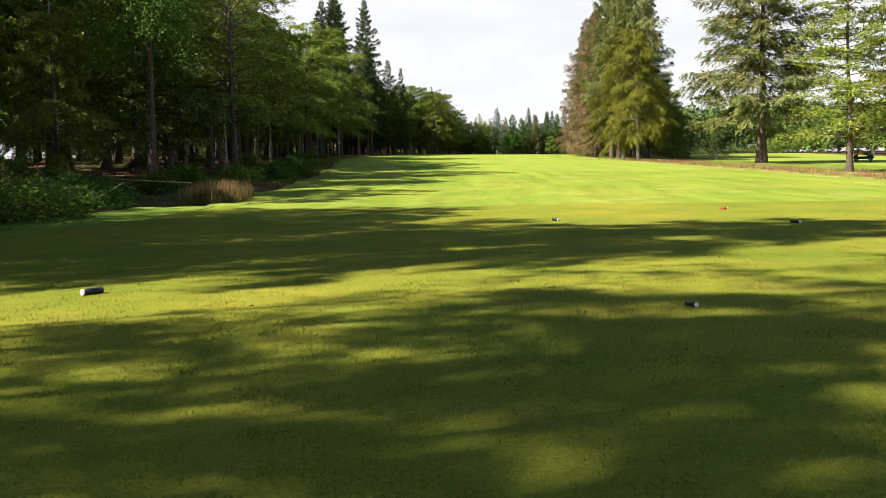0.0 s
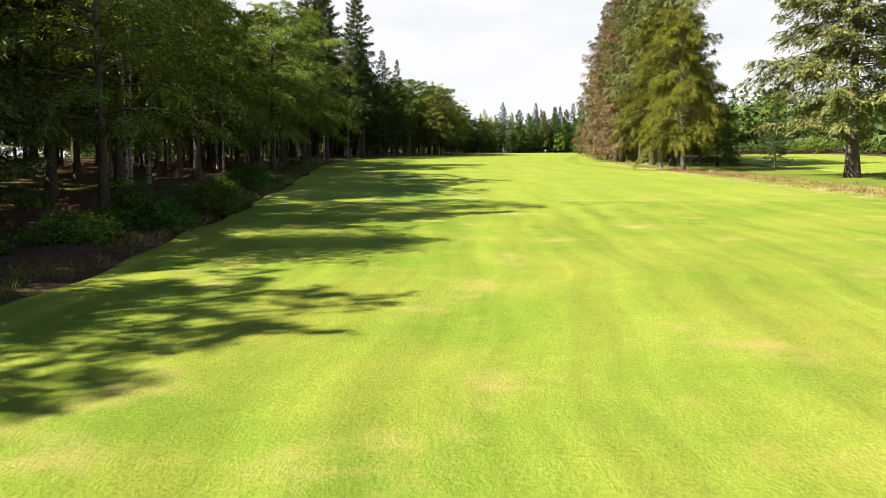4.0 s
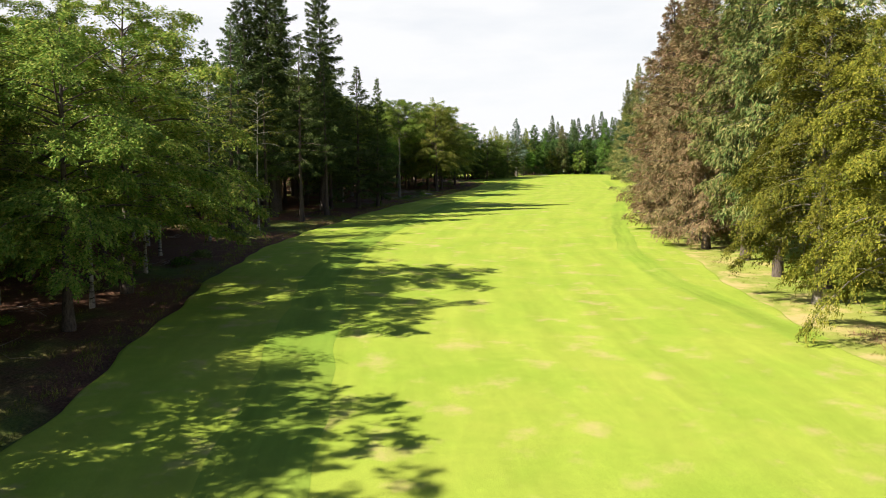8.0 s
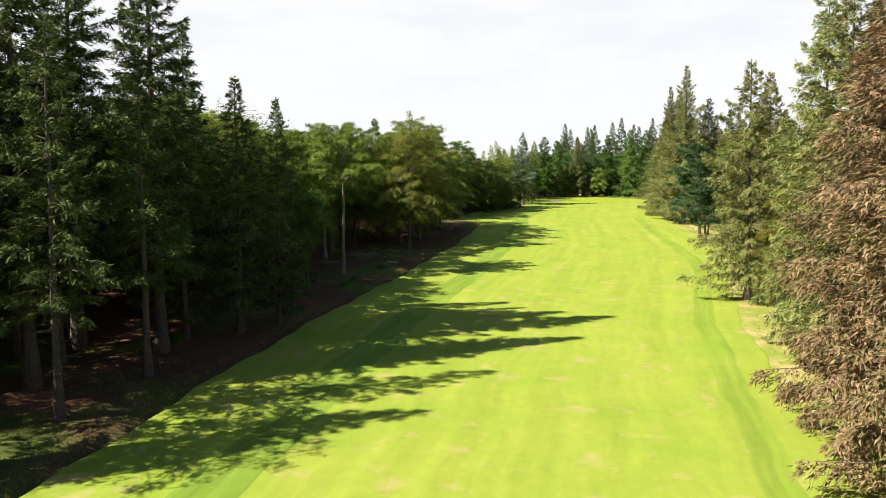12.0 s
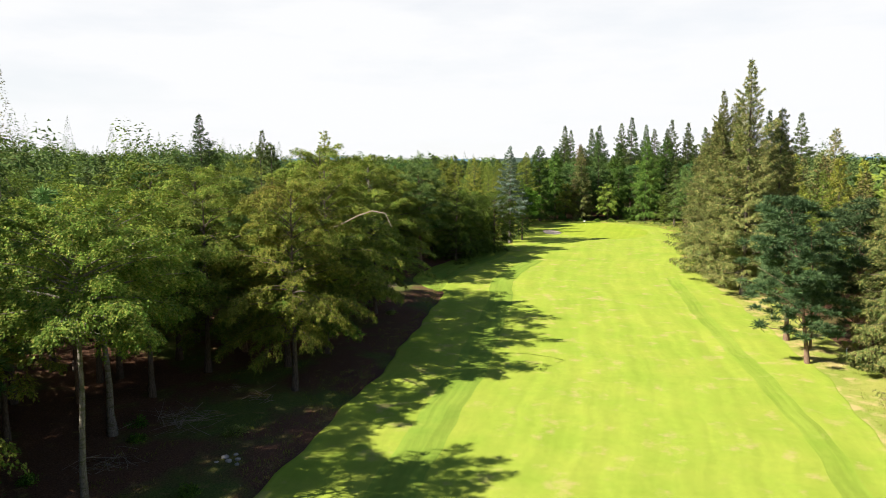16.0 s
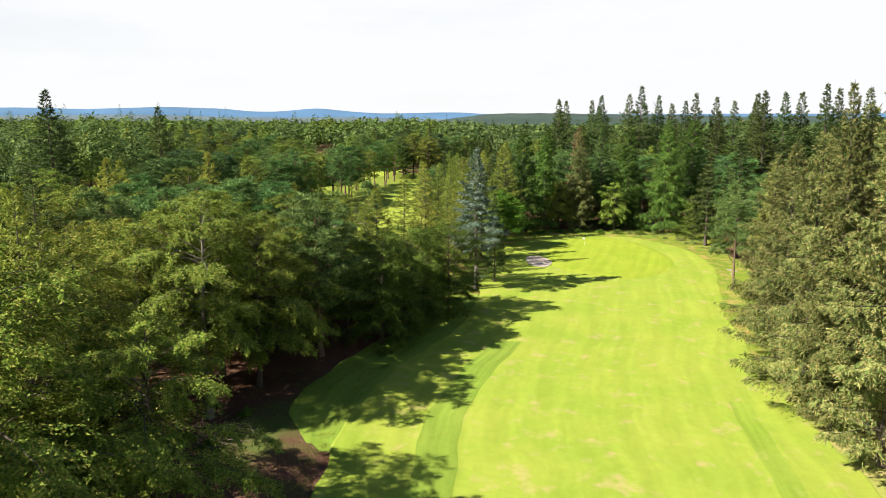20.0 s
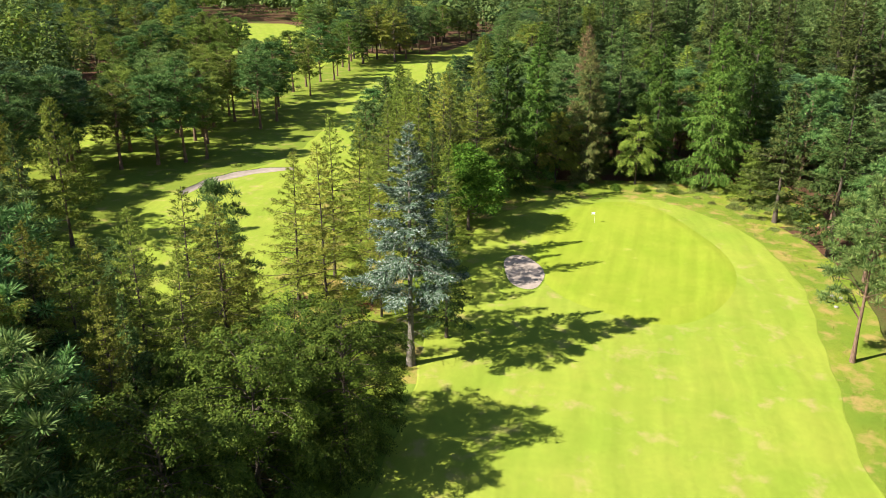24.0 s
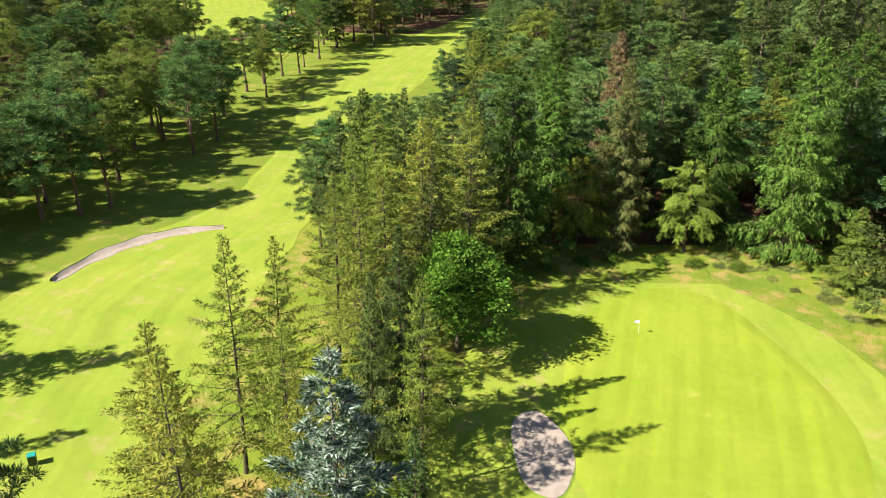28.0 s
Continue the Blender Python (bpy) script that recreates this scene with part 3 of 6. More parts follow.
def pine(seed, h, r, base, clumps, needles, lean=0.0, forked=False):
    rs = np.random.RandomState(seed)
    line = trunk_line(rs, h * 0.95, 0.03, 10)
    line[:, 0] += lean * np.linspace(0, 1, 10) ** 1.5 * h
    tr = h * 0.0135
    wood = [tube(line, flare(line[:, 2], h, tr), 8)]
    if forked:
        l2 = line.copy()
        l2[:, 0] += np.linspace(0, 1, 10) ** 0.8 * r * 0.5
        l2[:, 1] += np.linspace(0, 1, 10) * r * 0.25
        l2[:, 2] *= 0.9
        wood.append(tube(l2[1:], flare(l2[1:, 2], h, tr * 0.7), 7))
    a = rs.rand(clumps) * 6.28
    u = rs.rand(clumps)
    prof = np.sqrt(np.clip(1 - (u * 1.25 - 0.3) ** 2, 0.05, 1))
    rad = r * prof * np.sqrt(rs.rand(clumps)) * (0.8 + 0.4 * rs.rand(clumps))
    z = (base + (1 - base) * u) * h + rs.normal(0, 0.2, clumps)
    cx = np.interp(z, line[:, 2], line[:, 0])
    cy = np.interp(z, line[:, 2], line[:, 1])
    c = np.column_stack([cx + rad * np.cos(a), cy + rad * np.sin(a), z])
    wood += limbs_to(rs, line, c[:: max(1, clumps // 34)], tr * 0.33, 5, (base * 0.75, 0.98))
    for _ in range(7):
        zz = rs.uniform(0.25, max(0.3, base)) * h
        p0 = np.array([np.interp(zz, line[:, 2], line[:, 0]), np.interp(zz, line[:, 2], line[:, 1]), zz])
        b = rs.rand() * 6.28
        e = p0 + np.array([math.cos(b), math.sin(b), rs.normal(0, 0.3)]) * rs.uniform(0.4, 1.2)
        wood.append(tube(np.array([p0, (p0 + e) / 2, e]), [0.03, 0.02, 0.008], 4))
    d = unit(rs.normal(0, 1, (clumps, needles, 3)) * np.array([1, 1, 0.7]) + np.array([0, 0, 0.55]))
    p = c[:, None, :] + d * rs.rand(clumps, needles, 1) * np.array([0.62, 0.62, 0.30]) * (r / 4.0) ** 0.5
    ln = 0.33 * (0.7 + 0.6 * rs.rand(clumps * needles)) * (r / 4.0) ** 0.3
    up = rs.normal(0, 0.5, (clumps * needles, 3)) + [0, 0, 0.6] + 0.7 * d.reshape(-1, 3)
    return join_vq(wood), blades(p.reshape(-1, 3), d.reshape(-1, 3), up, ln * 1.2, ln * 0.27)


# kind: builder by seed, leaves, bark, name, label, category; each has a few shapes
def K(fn, leaf, bark, name, label, shapes):
    return dict(fn=fn, leaf=leaf, bark=bark, name=name, label=label, shapes=shapes, made={})


KINDS = {
    "spruce": K(lambda s: conifer(s, 24, 6.2, 0.10, 140, 0.20, 0.36, 8, 0.42, 0.34, power=0.96, rag=0.55, dead=16), SPRUCE, BARK, "spruce_tree", "tall dark green spruce tree with drooping boughs", 3),
    "spruce_lo": K(lambda s: conifer(s, 24, 5.6, 0.12, 100, 0.34, 0.62, 6, 0.40, 0.32, power=0.80, rag=0.55, dead=6, wood_share=0.2, wide=0.28), SPRUCE, BARK, "spruce_tree", "dark green spruce tree standing deep in the wood", 2),
    "fir": K(lambda s: conifer(s, 26, 6.0, 0.06, 140, 0.20, 0.40, 10, 0.52, 0.60, power=0.56, rag=0.6, dead=14, side=0.42), FIR, BARK, "fir_tree", "big mid-green fir tree with layered hanging boughs", 2),
    "olive": K(lambda s: conifer(s, 25, 6.2, 0.03, 175, 0.18, 0.30, 12, 0.42, 0.50, power=0.64, rag=0.6, dead=8, wide=0.27), OLIVE, BARK, "spruce_tree", "big olive green spruce tree hung with cones and drooping sprays", 3),
    "olive_stem": K(lambda s: conifer(s, 28, 6.2, 0.17, 200, 0.19, 0.38, 9, 0.45, 0.60, power=0.52, rag=0.6, dead=18, lift=0.2), OLIVE, BARK, "spruce_tree", "big olive green spruce tree on a stout bare stem", 2),
    "olive_lo": K(lambda s: conifer(s, 25, 6.0, 0.05, 110, 0.34, 0.62, 6, 0.45, 0.4, power=0.65, rag=0.5, dead=4, wood_share=0.2, wide=0.28), OLIVE, BARK, "spruce_tree", "olive green spruce tree in the tree belt", 2),
    "olive_tall": K(lambda s: conifer(s, 37, 7.6, 0.03, 250, 0.18, 0.32, 12, 0.34, 0.46, power=0.78, rag=0.65, dead=10, lift=0.34), OLIVE, BARK, "spruce_tree", "towering olive spruce tree hung with brown cones", 1),
    "spruce_stem": K(lambda s: conifer(s, 27, 5.2, 0.28, 95, 0.28, 0.45, 7, 0.45, 0.35, power=0.70, rag=0.6, dead=26, wide=0.26), SPRUCE, BARK, "spruce_tree", "dark green spruce tree on a long bare stem", 2),
    "spruce_tall": K(lambda s: conifer(s, 40, 6.2, 0.18, 225, 0.20, 0.42, 9, 0.45, 0.42, power=0.66, rag=0.65, dead=30), SPRUCE, BARK, "spruce_tree", "towering dark spruce tree on a long bare stem", 2),
    "brown": K(lambda s: conifer(s, 26, 5.7, 0.08, 190, 0.155, 0.30, 10, 0.46, 0.60, power=0.58, rag=0.6, dead=16, lift=0.2, side=0.38), BROWN, BARK, "browned_spruce_tree", "big spruce tree with browned dying needles", 2),
    "blue": K(lambda s: conifer(s, 22, 5.4, 0.28, 92, 0.13, 0.30, 11, 0.34, 0.22, power=0.88, rag=0.66, dead=30, trunk_r=0.3, lift=0.22, tip=0.12, side=0.40, wide=0.30), BLUE, GREYBARK, "blue_spruce_tree", "silver blue spruce tree on a tall bare grey stem", 1),
    "larch": K(lambda s: conifer(s, 19, 4.2, 0.13, 108, 0.19, 0.22, 7, 0.24, 0.28, power=0.68, rag=0.6, dead=24, trunk_r=0.16, lift=0.12, wood_share=1.0, wide=0.42, side=0.28, loose=0.8), LARCH, BARK, "larch_tree", "slender light green larch tree with thin see-through boughs", 3),
    "larch_lo": K(lambda s: conifer(s, 19, 4.4, 0.14, 95, 0.30, 0.42, 6, 0.24, 0.22, power=0.66, rag=0.5, dead=6, trunk_r=0.19, wood_share=0.3, loose=0.8, wide=0.34), LARCH, BARK, "larch_tree", "light green larch tree in the wood", 2),
    "beech": K(lambda s: layered(s, 20, 7.0, 0.24, 62, 62, 0.19, 0.40, 0.23, flat=0.16, rag=0.5), BEECH, BARK, "beech_tree", "spreading beech tree with dull green leaves in layered sprays", 3),
    "beech_thin": K(lambda s: layered(s, 20, 7.0, 0.24, 52, 36, 0.18, 0.40, 0.26, flat=0.16, rag=0.5), BEECH, BARK, "beech_tree", "beech tree with thin open sprays of leaves", 2),
    "grey_beech": K(lambda s: layered(s, 20, 6.4, 0.38, 54, 56, 0.19, 0.40, 0.23, flat=0.16, rag=0.5, bend=0.035), BEECH, GREYBARK, "beech_tree", "beech tree on a pale grey stem with hanging green sprays", 2),
    "high_beech": K(lambda s: layered(s, 20, 6.6, 0.60, 60, 64, 0.19, 0.24, 0.22, flat=0.16, rag=0.5, bend=0.04), BEECH, GREYBARK, "beech_tree", "beech tree with a broad high crown on a long bare stem", 2),
    "round": K(lambda s: broadleaf(s, 19, 6.0, 0.24, 230, 100, 0.20, 0.62, 0.55, 0.35), BEECH, BARK, "beech_tree", "round-crowned green broadleaf tree in the wood", 3),
    "round_olive": K(lambda s: broadleaf(s, 19, 6.0, 0.24, 230, 100, 0.20, 0.62, 0.55, 0.45), TAWNY, BARK, "beech_tree", "round-crowned olive brown broadleaf tree in the wood", 2),
    "round_deep": K(lambda s: broadleaf(s, 19, 5.8, 0.22, 220, 100, 0.20, 0.62, 0.5, 0.35), ALDER, BARK, "alder_tree", "round-crowned deep green broadleaf tree in the wood", 2),
    "beech_lo": K(lambda s: layered(s, 20, 6.4, 0.32, 50, 34, 0.29, 0.34, 0.30, flat=0.17, rag=0.5), BEECH, BARK, "beech_tree", "green broadleaf tree standing deep in the wood", 2),
    "yellow": K(lambda s: layered(s, 20, 6.3, 0.22, 100, 52, 0.18, 0.50, 0.23, flat=0.18, cone=0.3, rag=0.45), YELLOW, GREYBARK, "beech_tree", "beech tree with yellowing olive leaves on a pale grey stem", 2),
    "alder": K(lambda s: layered(s, 14, 4.8, 0.07, 74, 42, 0.19, 0.36, 0.24, flat=0.18), ALDER, BARK, "alder_tree", "bushy dark green broadleaf tree branched to the ground", 2),
    "bright": K(lambda s: broadleaf(s, 11.5, 5.2, 0.04, 280, 60, 0.30, 0.46, 0.5, 0.25), BRIGHT, BARK, "sycamore_tree", "round bright green sycamore tree beside the putting green", 1),
    "birch": K(lambda s: broadleaf(s, 17, 4.4, 0.25, 140, 56, 0.22, 0.62, 0.6, 0.6, bend=0.03, trunk_r=0.15), BEECH, BIRCHBARK, "birch_tree", "slender birch tree with a pale stem and fine leaves", 2),
    "birch_tall": K(lambda s: layered(s, 19, 3.0, 0.55, 26, 14, 0.2, 0.3, 0.28, bend=0.035, trunk_r=0.13), BEECH, BIRCHBARK, "birch_tree", "slim pale-stemmed birch tree with a small high crown", 2),
    "pine": K(lambda s: pine(s, 15, 3.9, 0.36, 130, 130), PINE, PINEBARK, "pine_tree", "pine tree with a bare reddish stem and blue-green crown", 3),
    "pine_light": K(lambda s: pine(s, 15, 3.5, 0.36, 100, 120), LIGHTPINE, PINEBARK, "pine_tree", "pine tree with a bare reddish stem and light yellow-green crown", 2),
    "pine_dark": K(lambda s: pine(s, 16, 4.2, 0.30, 135, 150), DARKPINE, PINEBARK, "pine_tree", "dark green pine tree on a bare reddish stem", 2),
    "pine_big": K(lambda s: pine(s, 19, 5.8, 0.22, 190, 220, -0.12, True), DARKPINE, PINEBARK, "pine_tree", "broad pine tree with a forked stem and blue-green crown", 1),
}
NATURAL = dict(spruce=24, spruce_lo=24, fir=26, olive=25, olive_lo=25, olive_stem=28, olive_tall=37, spruce_tall=40, spruce_stem=27, brown=26, blue=21.5, larch=19, larch_lo=19, beech=20, beech_thin=20, grey_beech=20, high_beech=20, round=19, round_olive=19, round_deep=19, beech_lo=20, yellow=20, alder=14, bright=11.5, birch=17, birch_tall=19, pine=15, pine_light=15, pine_dark=16, pine_big=19)
COUNT = [0]


def plant(kind, x, y, h, group, fat=1.0, rot=None, label=""):
    k = KINDS[kind]
    COUNT[0] += 1
    rs = random.Random(int(x * 91 + y * 577))
    sh = rs.randrange(k["shapes"])
    s = h / NATURAL[kind]
    m = Matrix.LocRotScale((x, y, float(ground_z(x, y)) - 0.12), Euler((rs.uniform(-0.02, 0.02), rs.uniform(-0.02, 0.02), rs.uniform(0, 6.28)) if rot is None else (0, 0, rot)), (s * fat, s * fat, s))
    if sh not in k["made"]:
        (wv, wq), (cv, cq) = k["fn"](100 + 17 * sh + len(kind) * 3)
        root = new(k["name"])
        root.empty_display_size = 0.5
        part_mesh("trunk", mesh_of("trunk", wv, wq, k["bark"], True), root)
        part_mesh("crown", mesh_of("crown", cv, cq, k["leaf"]), root)
        tagged(root, k["label"], "tree", group)
        root.matrix_basis = m
        k["made"][sh] = root
    else:
        root = copy_thing_scaled(k["made"][sh], m)
    tagged(root, label or k["label"], "tree", group)
    return root


def copy_thing_scaled(ob, m):
    """A copy whose size comes from m alone."""
    c = copy_thing(ob, m)
    c.matrix_basis = m
    return c


# ---- the ground ----
PROFILE_Y = [-200, -40, 10, 20, 28, 60, 110, 150, 170, 200, 275, 300, 320, 370, 390, 410, 430, 520, 900, 3000]
PROFILE_Z = [-3, -.15, -.15, .1, .45, 2.2, 5.3, 7.5, 8.7, 10.6, 13.6, 15.0, 16.3, 18.7, 19.4, 20.2, 20.4, 22.5, 24, 20]


def ground_z(x, y):
    x, y = np.asarray(x, float), np.asarray(y, float)
    s = sum(np.interp(y + o, PROFILE_Y, PROFILE_Z) for o in (-16, -8, 0, 8, 16)) / 5
    f = np.clip((y - 30) / 60, 0, 1)
    return s - 0.014 * f * 60 * np.tanh((x - 22) / 60)


# mown strips: y, left x, right x
LEFT = [(23, -8.6), (27, -9.0), (40, -9.0), (57, -9.4), (66, -10.3), (84, -11.5), (103, -13.5), (130, -16.6), (147, -17), (159, -16), (172, -13.7), (186, -11.2), (203, -7.8), (216, -4.9),
        (235, -0.3), (257, 3.6), (268, 6.3), (292, 9.8), (306, 12.2), (318, 12.6), (330, 15), (345, 22), (354, 25.8), (370, 27.6), (390, 30), (402, 32.5), (409, 36), (416, 41), (421.5, 49)]
RIGHT = [(23, 20), (27, 21), (41, 23.8), (52, 25), (68, 25.6), (90, 25.2), (110, 24.2), (124, 24.6), (142, 26.2), (173, 29.7), (205, 36), (235, 44.5), (252, 50.4), (270, 54.4), (306, 57.6), (338, 59.5), (357, 62.2),
         (366, 64.5), (376, 68), (392, 71.8), (400, 71.6), (408, 70), (415, 67), (421.5, 60)]
LEFT2 = [(368, -8), (385, -9), (398, -9.5), (414, -14), (425, -8), (442, 3), (454, 4.2), (475, 5.5), (493, 4.5), (523, 2.5), (547, 9), (583, 20), (616, 33), (660, 46)]
RIGHT2 = [(368, 6), (385, 10), (398, 11), (420, 13), (436, 15), (456, 16), (484, 18), (501, 24), (529, 30), (588, 38.5), (616, 45), (660, 57)]
LEFT3 = [(20, 46), (80, 45), (130, 44), (200, 62), (260, 80)]
RIGHT3 = [(20, 90), (80, 86), (130, 82), (200, 92), (260, 105)]
LEFT4 = [(385, -80), (420, -62), (460, -52), (500, -40), (560, -25), (620, -12)]
RIGHT4 = [(385, -58), (420, -41), (460, -33), (500, -20), (560, -8), (620, 2)]
LEFT5 = [(585, -46), (610, -62), (630, -75), (660, -85), (700, -95), (740, -100)]
RIGHT5 = [(585, -30), (610, -27), (630, -25), (660, -22), (700, -34), (740, -60)]


def edge(line, y):
    return np.interp(y, [p[0] for p in line], [p[1] for p in line])


def smooth_edge(line, y):
    return sum(edge(line, np.clip(y + o, line[0][0], line[-1][0])) for o in (-5, -2.5, 0, 2.5, 5)) / 5


def in_strip(x, y, left, right, margin=0.0):
    return (y > left[0][0] - margin) & (y < left[-1][0] + margin) & (x > edge(left, y) - margin) & (x < edge(right, y) + margin)


def on_turf(x, y, margin=0.0):
    x, y = np.asarray(x, float), np.asarray(y, float)
    hit = (x > -9 - margin) & (x < 18 + margin) & (y > -30) & (y < 30)
    for a, b in ((LEFT, RIGHT), (LEFT2, RIGHT2), (LEFT3, RIGHT3), (LEFT4, RIGHT4), (LEFT5, RIGHT5)):
        hit |= in_strip(x, y, a, b, margin)
    return hit


def rough_bumps(x, y):
    return 0.10 * np.sin(x * 0.9 + 1.3 * np.sin(y * 0.4)) * np.sin(y * 0.7 + np.sin(x * 0.5)) + 0.05 * np.sin(x * 2.3 + y * 1.7)


def grid_mesh(name, xs, ys, zf, mat):
    X, Y = np.meshgrid(xs, ys)
    v = np.column_stack([X.ravel(), Y.ravel(), zf(X, Y).ravel()])
    a, b = len(ys), len(xs)
    i, j = np.meshgrid(np.arange(a - 1), np.arange(b - 1), indexing="ij")
    k = i * b + j
    return mesh_of(name, v, np.stack([k, k + 1, k + b + 1, k + b], -1).reshape(-1, 4), mat, True)


gx = np.concatenate([[-4500, -3000, -2000, -1400, -1000, -700, -500, -350, -250, -180, -130, -95], np.arange(-72, -24, 1.6), np.arange(-24, 16, 0.8), np.arange(16, 112, 1.6), [118, 130, 150, 180, 230, 300, 400, 550, 800, 1200, 2000, 3000, 4500]])
gy = np.concatenate([[-3000, -1500, -800, -400, -200, -120, -80, -55], np.arange(-40, 470, 1.6), np.arange(474, 680, 6), [700, 740, 800, 900, 1100, 1400, 1800, 2500, 3400, 4800]])


def beside(line, a, b, y0, y1):
    ys = np.arange(y0, y1 + 0.1, 6)
    return [(float(y), float(edge(line, y)) + a) for y in ys], [(float(y), float(edge(line, y)) + b) for y in ys]


OPEN_SIDE = beside(RIGHT, -0.3, 6.5, 27, 423)
GLADE = [(352, -8), (366, 2), (380, 6), (400, 9), (412, 11), (424, 12), (440, 14), (470, 15.5)], [(352, 27), (366, 29), (380, 31), (400, 34), (412, 40), (424, 44), (440, 32), (470, 27)]
WOOD_SIDE = [(314, 12.0), (318, 8.5), (322, 5.5), (330, 8), (345, 14.5), (356, 20), (368, 26.5)], [(314, 12.6), (318, 12.9), (322, 13.5), (330, 15.3), (345, 22.3), (356, 26.3), (368, 27.7)]
TEE_SIDE = [(-28, -13.5), (10, -13.0), (30, -11.5)], [(-28, -8.3), (10, -8.7), (30, -8.6)]
BACK = [(408, 28), (418, 30), (431, 34)], [(408, 84), (418, 86), (431, 85)]
FAR_RIGHT = beside(RIGHT2, -0.3, 20, 436, 640)
PINE_SIDE = beside(LEFT2, -46, 0.3, 376, 600)
FAR_SIDE = beside(RIGHT3, -60, -40.5, 24, 190)


def ditch(x, y):
    """The drain along the fairway's wooded edge."""
    return np.where((y > 50) & (y < 325), -0.42 * np.exp(-((x - edge(LEFT, y) + 0.75) / 0.55) ** 2), 0)


def base_z(x, y):
    low = on_turf(x, y, -1.2)
    for a, b in (OPEN_SIDE, GLADE, PINE_SIDE, FAR_SIDE, WOOD_SIDE, BACK, FAR_RIGHT, TEE_SIDE):
        low |= in_strip(x, y, a, b, -1.2)
    near = on_turf(x, y, 0.8)
    for a, b in (OPEN_SIDE, GLADE, PINE_SIDE, FAR_SIDE, WOOD_SIDE, BACK, FAR_RIGHT, TEE_SIDE):
        near |= in_strip(x, y, a, b, 0.8)
    return ground_z(x, y) + np.where(low, -0.3, np.where(near, -0.06, rough_bumps(x, y))) + ditch(x, y)


tagged(new("ground", grid_mesh("ground", gx, gy, base_z, FLOOR)), "brown needle-strewn woodland floor with mossy grass patches", "ground", "", "structure")


def strip(name, left, right, step, cols, dz, mat, label, category="grass", skirt=0.3, sway=1.0):
    """A mown strip draped over the ground between two edge lines, with its rim turned down."""
    ys = np.arange(left[0][0], left[-1][0] + 0.01, step)
    xl, xr = smooth_edge(left, ys), smooth_edge(right, ys)
    wob = sway * (0.22 * np.sin(ys * 0.33) + 0.15 * np.sin(ys * 0.91 + 1))
    xl, xr = xl + wob, xr + wob
    s = np.concatenate([[-0.004, 0, 0.004], np.linspace(0, 1, cols)[1:-1], [0.996, 1, 1.004]])
    X = xl[:, None] + (xr - xl)[:, None] * s[None, :]
    Y = np.repeat(ys[:, None], len(s), 1)
    Z = ground_z(X, Y) + dz
    Z[:, 0] -= skirt
    Z[:, -1] -= skirt
    Z[0] -= skirt
    Z[-1] -= skirt
    a, b = X.shape
    i, j = np.meshgrid(np.arange(a - 1), np.arange(b - 1), indexing="ij")
    k = i * b + j
    q = np.stack([k, k + 1, k + b + 1, k + b], -1).reshape(-1, 4)
    me = mesh_of(name, np.column_stack([X.ravel(), Y.ravel(), Z.ravel()]), q, mat, True)
    uv = me.uv_layers.new(name="UVMap")
    U = np.column_stack([(X - (xl + xr)[:, None] / 2).ravel(), Y.ravel()])
    uv.data.foreach_set("uv", U[q.ravel()].astype(np.float32).ravel())
    return tagged(new(name, me), label, category, "", "structure")


strip("fairway", LEFT, RIGHT, 1.5, 44, 0.03, FAIRWAY, "close-mown bright yellow-green fairway with faint mowing lanes", "grass", 0.10)
strip("semi_rough", [q for q in LEFT if q[0] < 60] + [(66, -10.3)], [q for q in RIGHT if q[0] < 60] + [(66, 25.5)], 1.0, 34, 0.042, SEMI, "streaky semi-rough grass in front of the tee", "grass", 0.03)
strip("fairway_far", LEFT2, RIGHT2, 2.0, 22, 0.03, FAIRWAY, "bright green neighbouring fairway between pines", "grass", 0.06)
strip("fairway_side", LEFT3, RIGHT3, 3.0, 14, 0.03, FAIRWAY, "sunny neighbouring fairway behind the tree belt")
strip("fairway_back", LEFT4, RIGHT4, 3.0, 12, 0.03, FAIRWAY, "light green fairway seen between pine stems")
strip("fairway_distant", LEFT5, RIGHT5, 4.0, 10, 0.03, FAIRWAY, "pale green distant fairway among trees")
TEE_L = [(-30, -8.5), (15, -9.0), (26.9, -8.2)]
TEE_R = [(-30, 16), (15, 16), (25.0, 15.5), (26.9, 15)]
strip("tee", TEE_L, TEE_R, 0.8, 30, 0.10, TEE, "dry olive-brown closely mown tee with worn patches")
# the darker line of longer grass along the fairway's far side
LANE = [(110, 22.6), (122, 20.4), (135, 19.3), (149, 20.6), (173, 24.7), (193, 28.8), (210, 32.4), (239, 41.6), (254, 44.6), (270, 46.2), (301, 48.8), (327, 52)]
strip("lush_lane", LANE, [(y, x + 2.2) for y, x in LANE], 1.5, 5, 0.038, LANE_TURF, "darker green line of longer grass along the fairway", "grass", 0.0, 0.6)
LANE_WOOD = [(float(y), float(edge(LEFT, y)) + 7.4) for y in range(62, 346, 6)]
strip("lush_lane_wooded_side", LANE_WOOD, [(y, x + 3.7) for y, x in LANE_WOOD], 1.5, 6, 0.037, LUSH, "darker green mown lane along the fairway's wooded side", "grass", 0.0, 0.6)

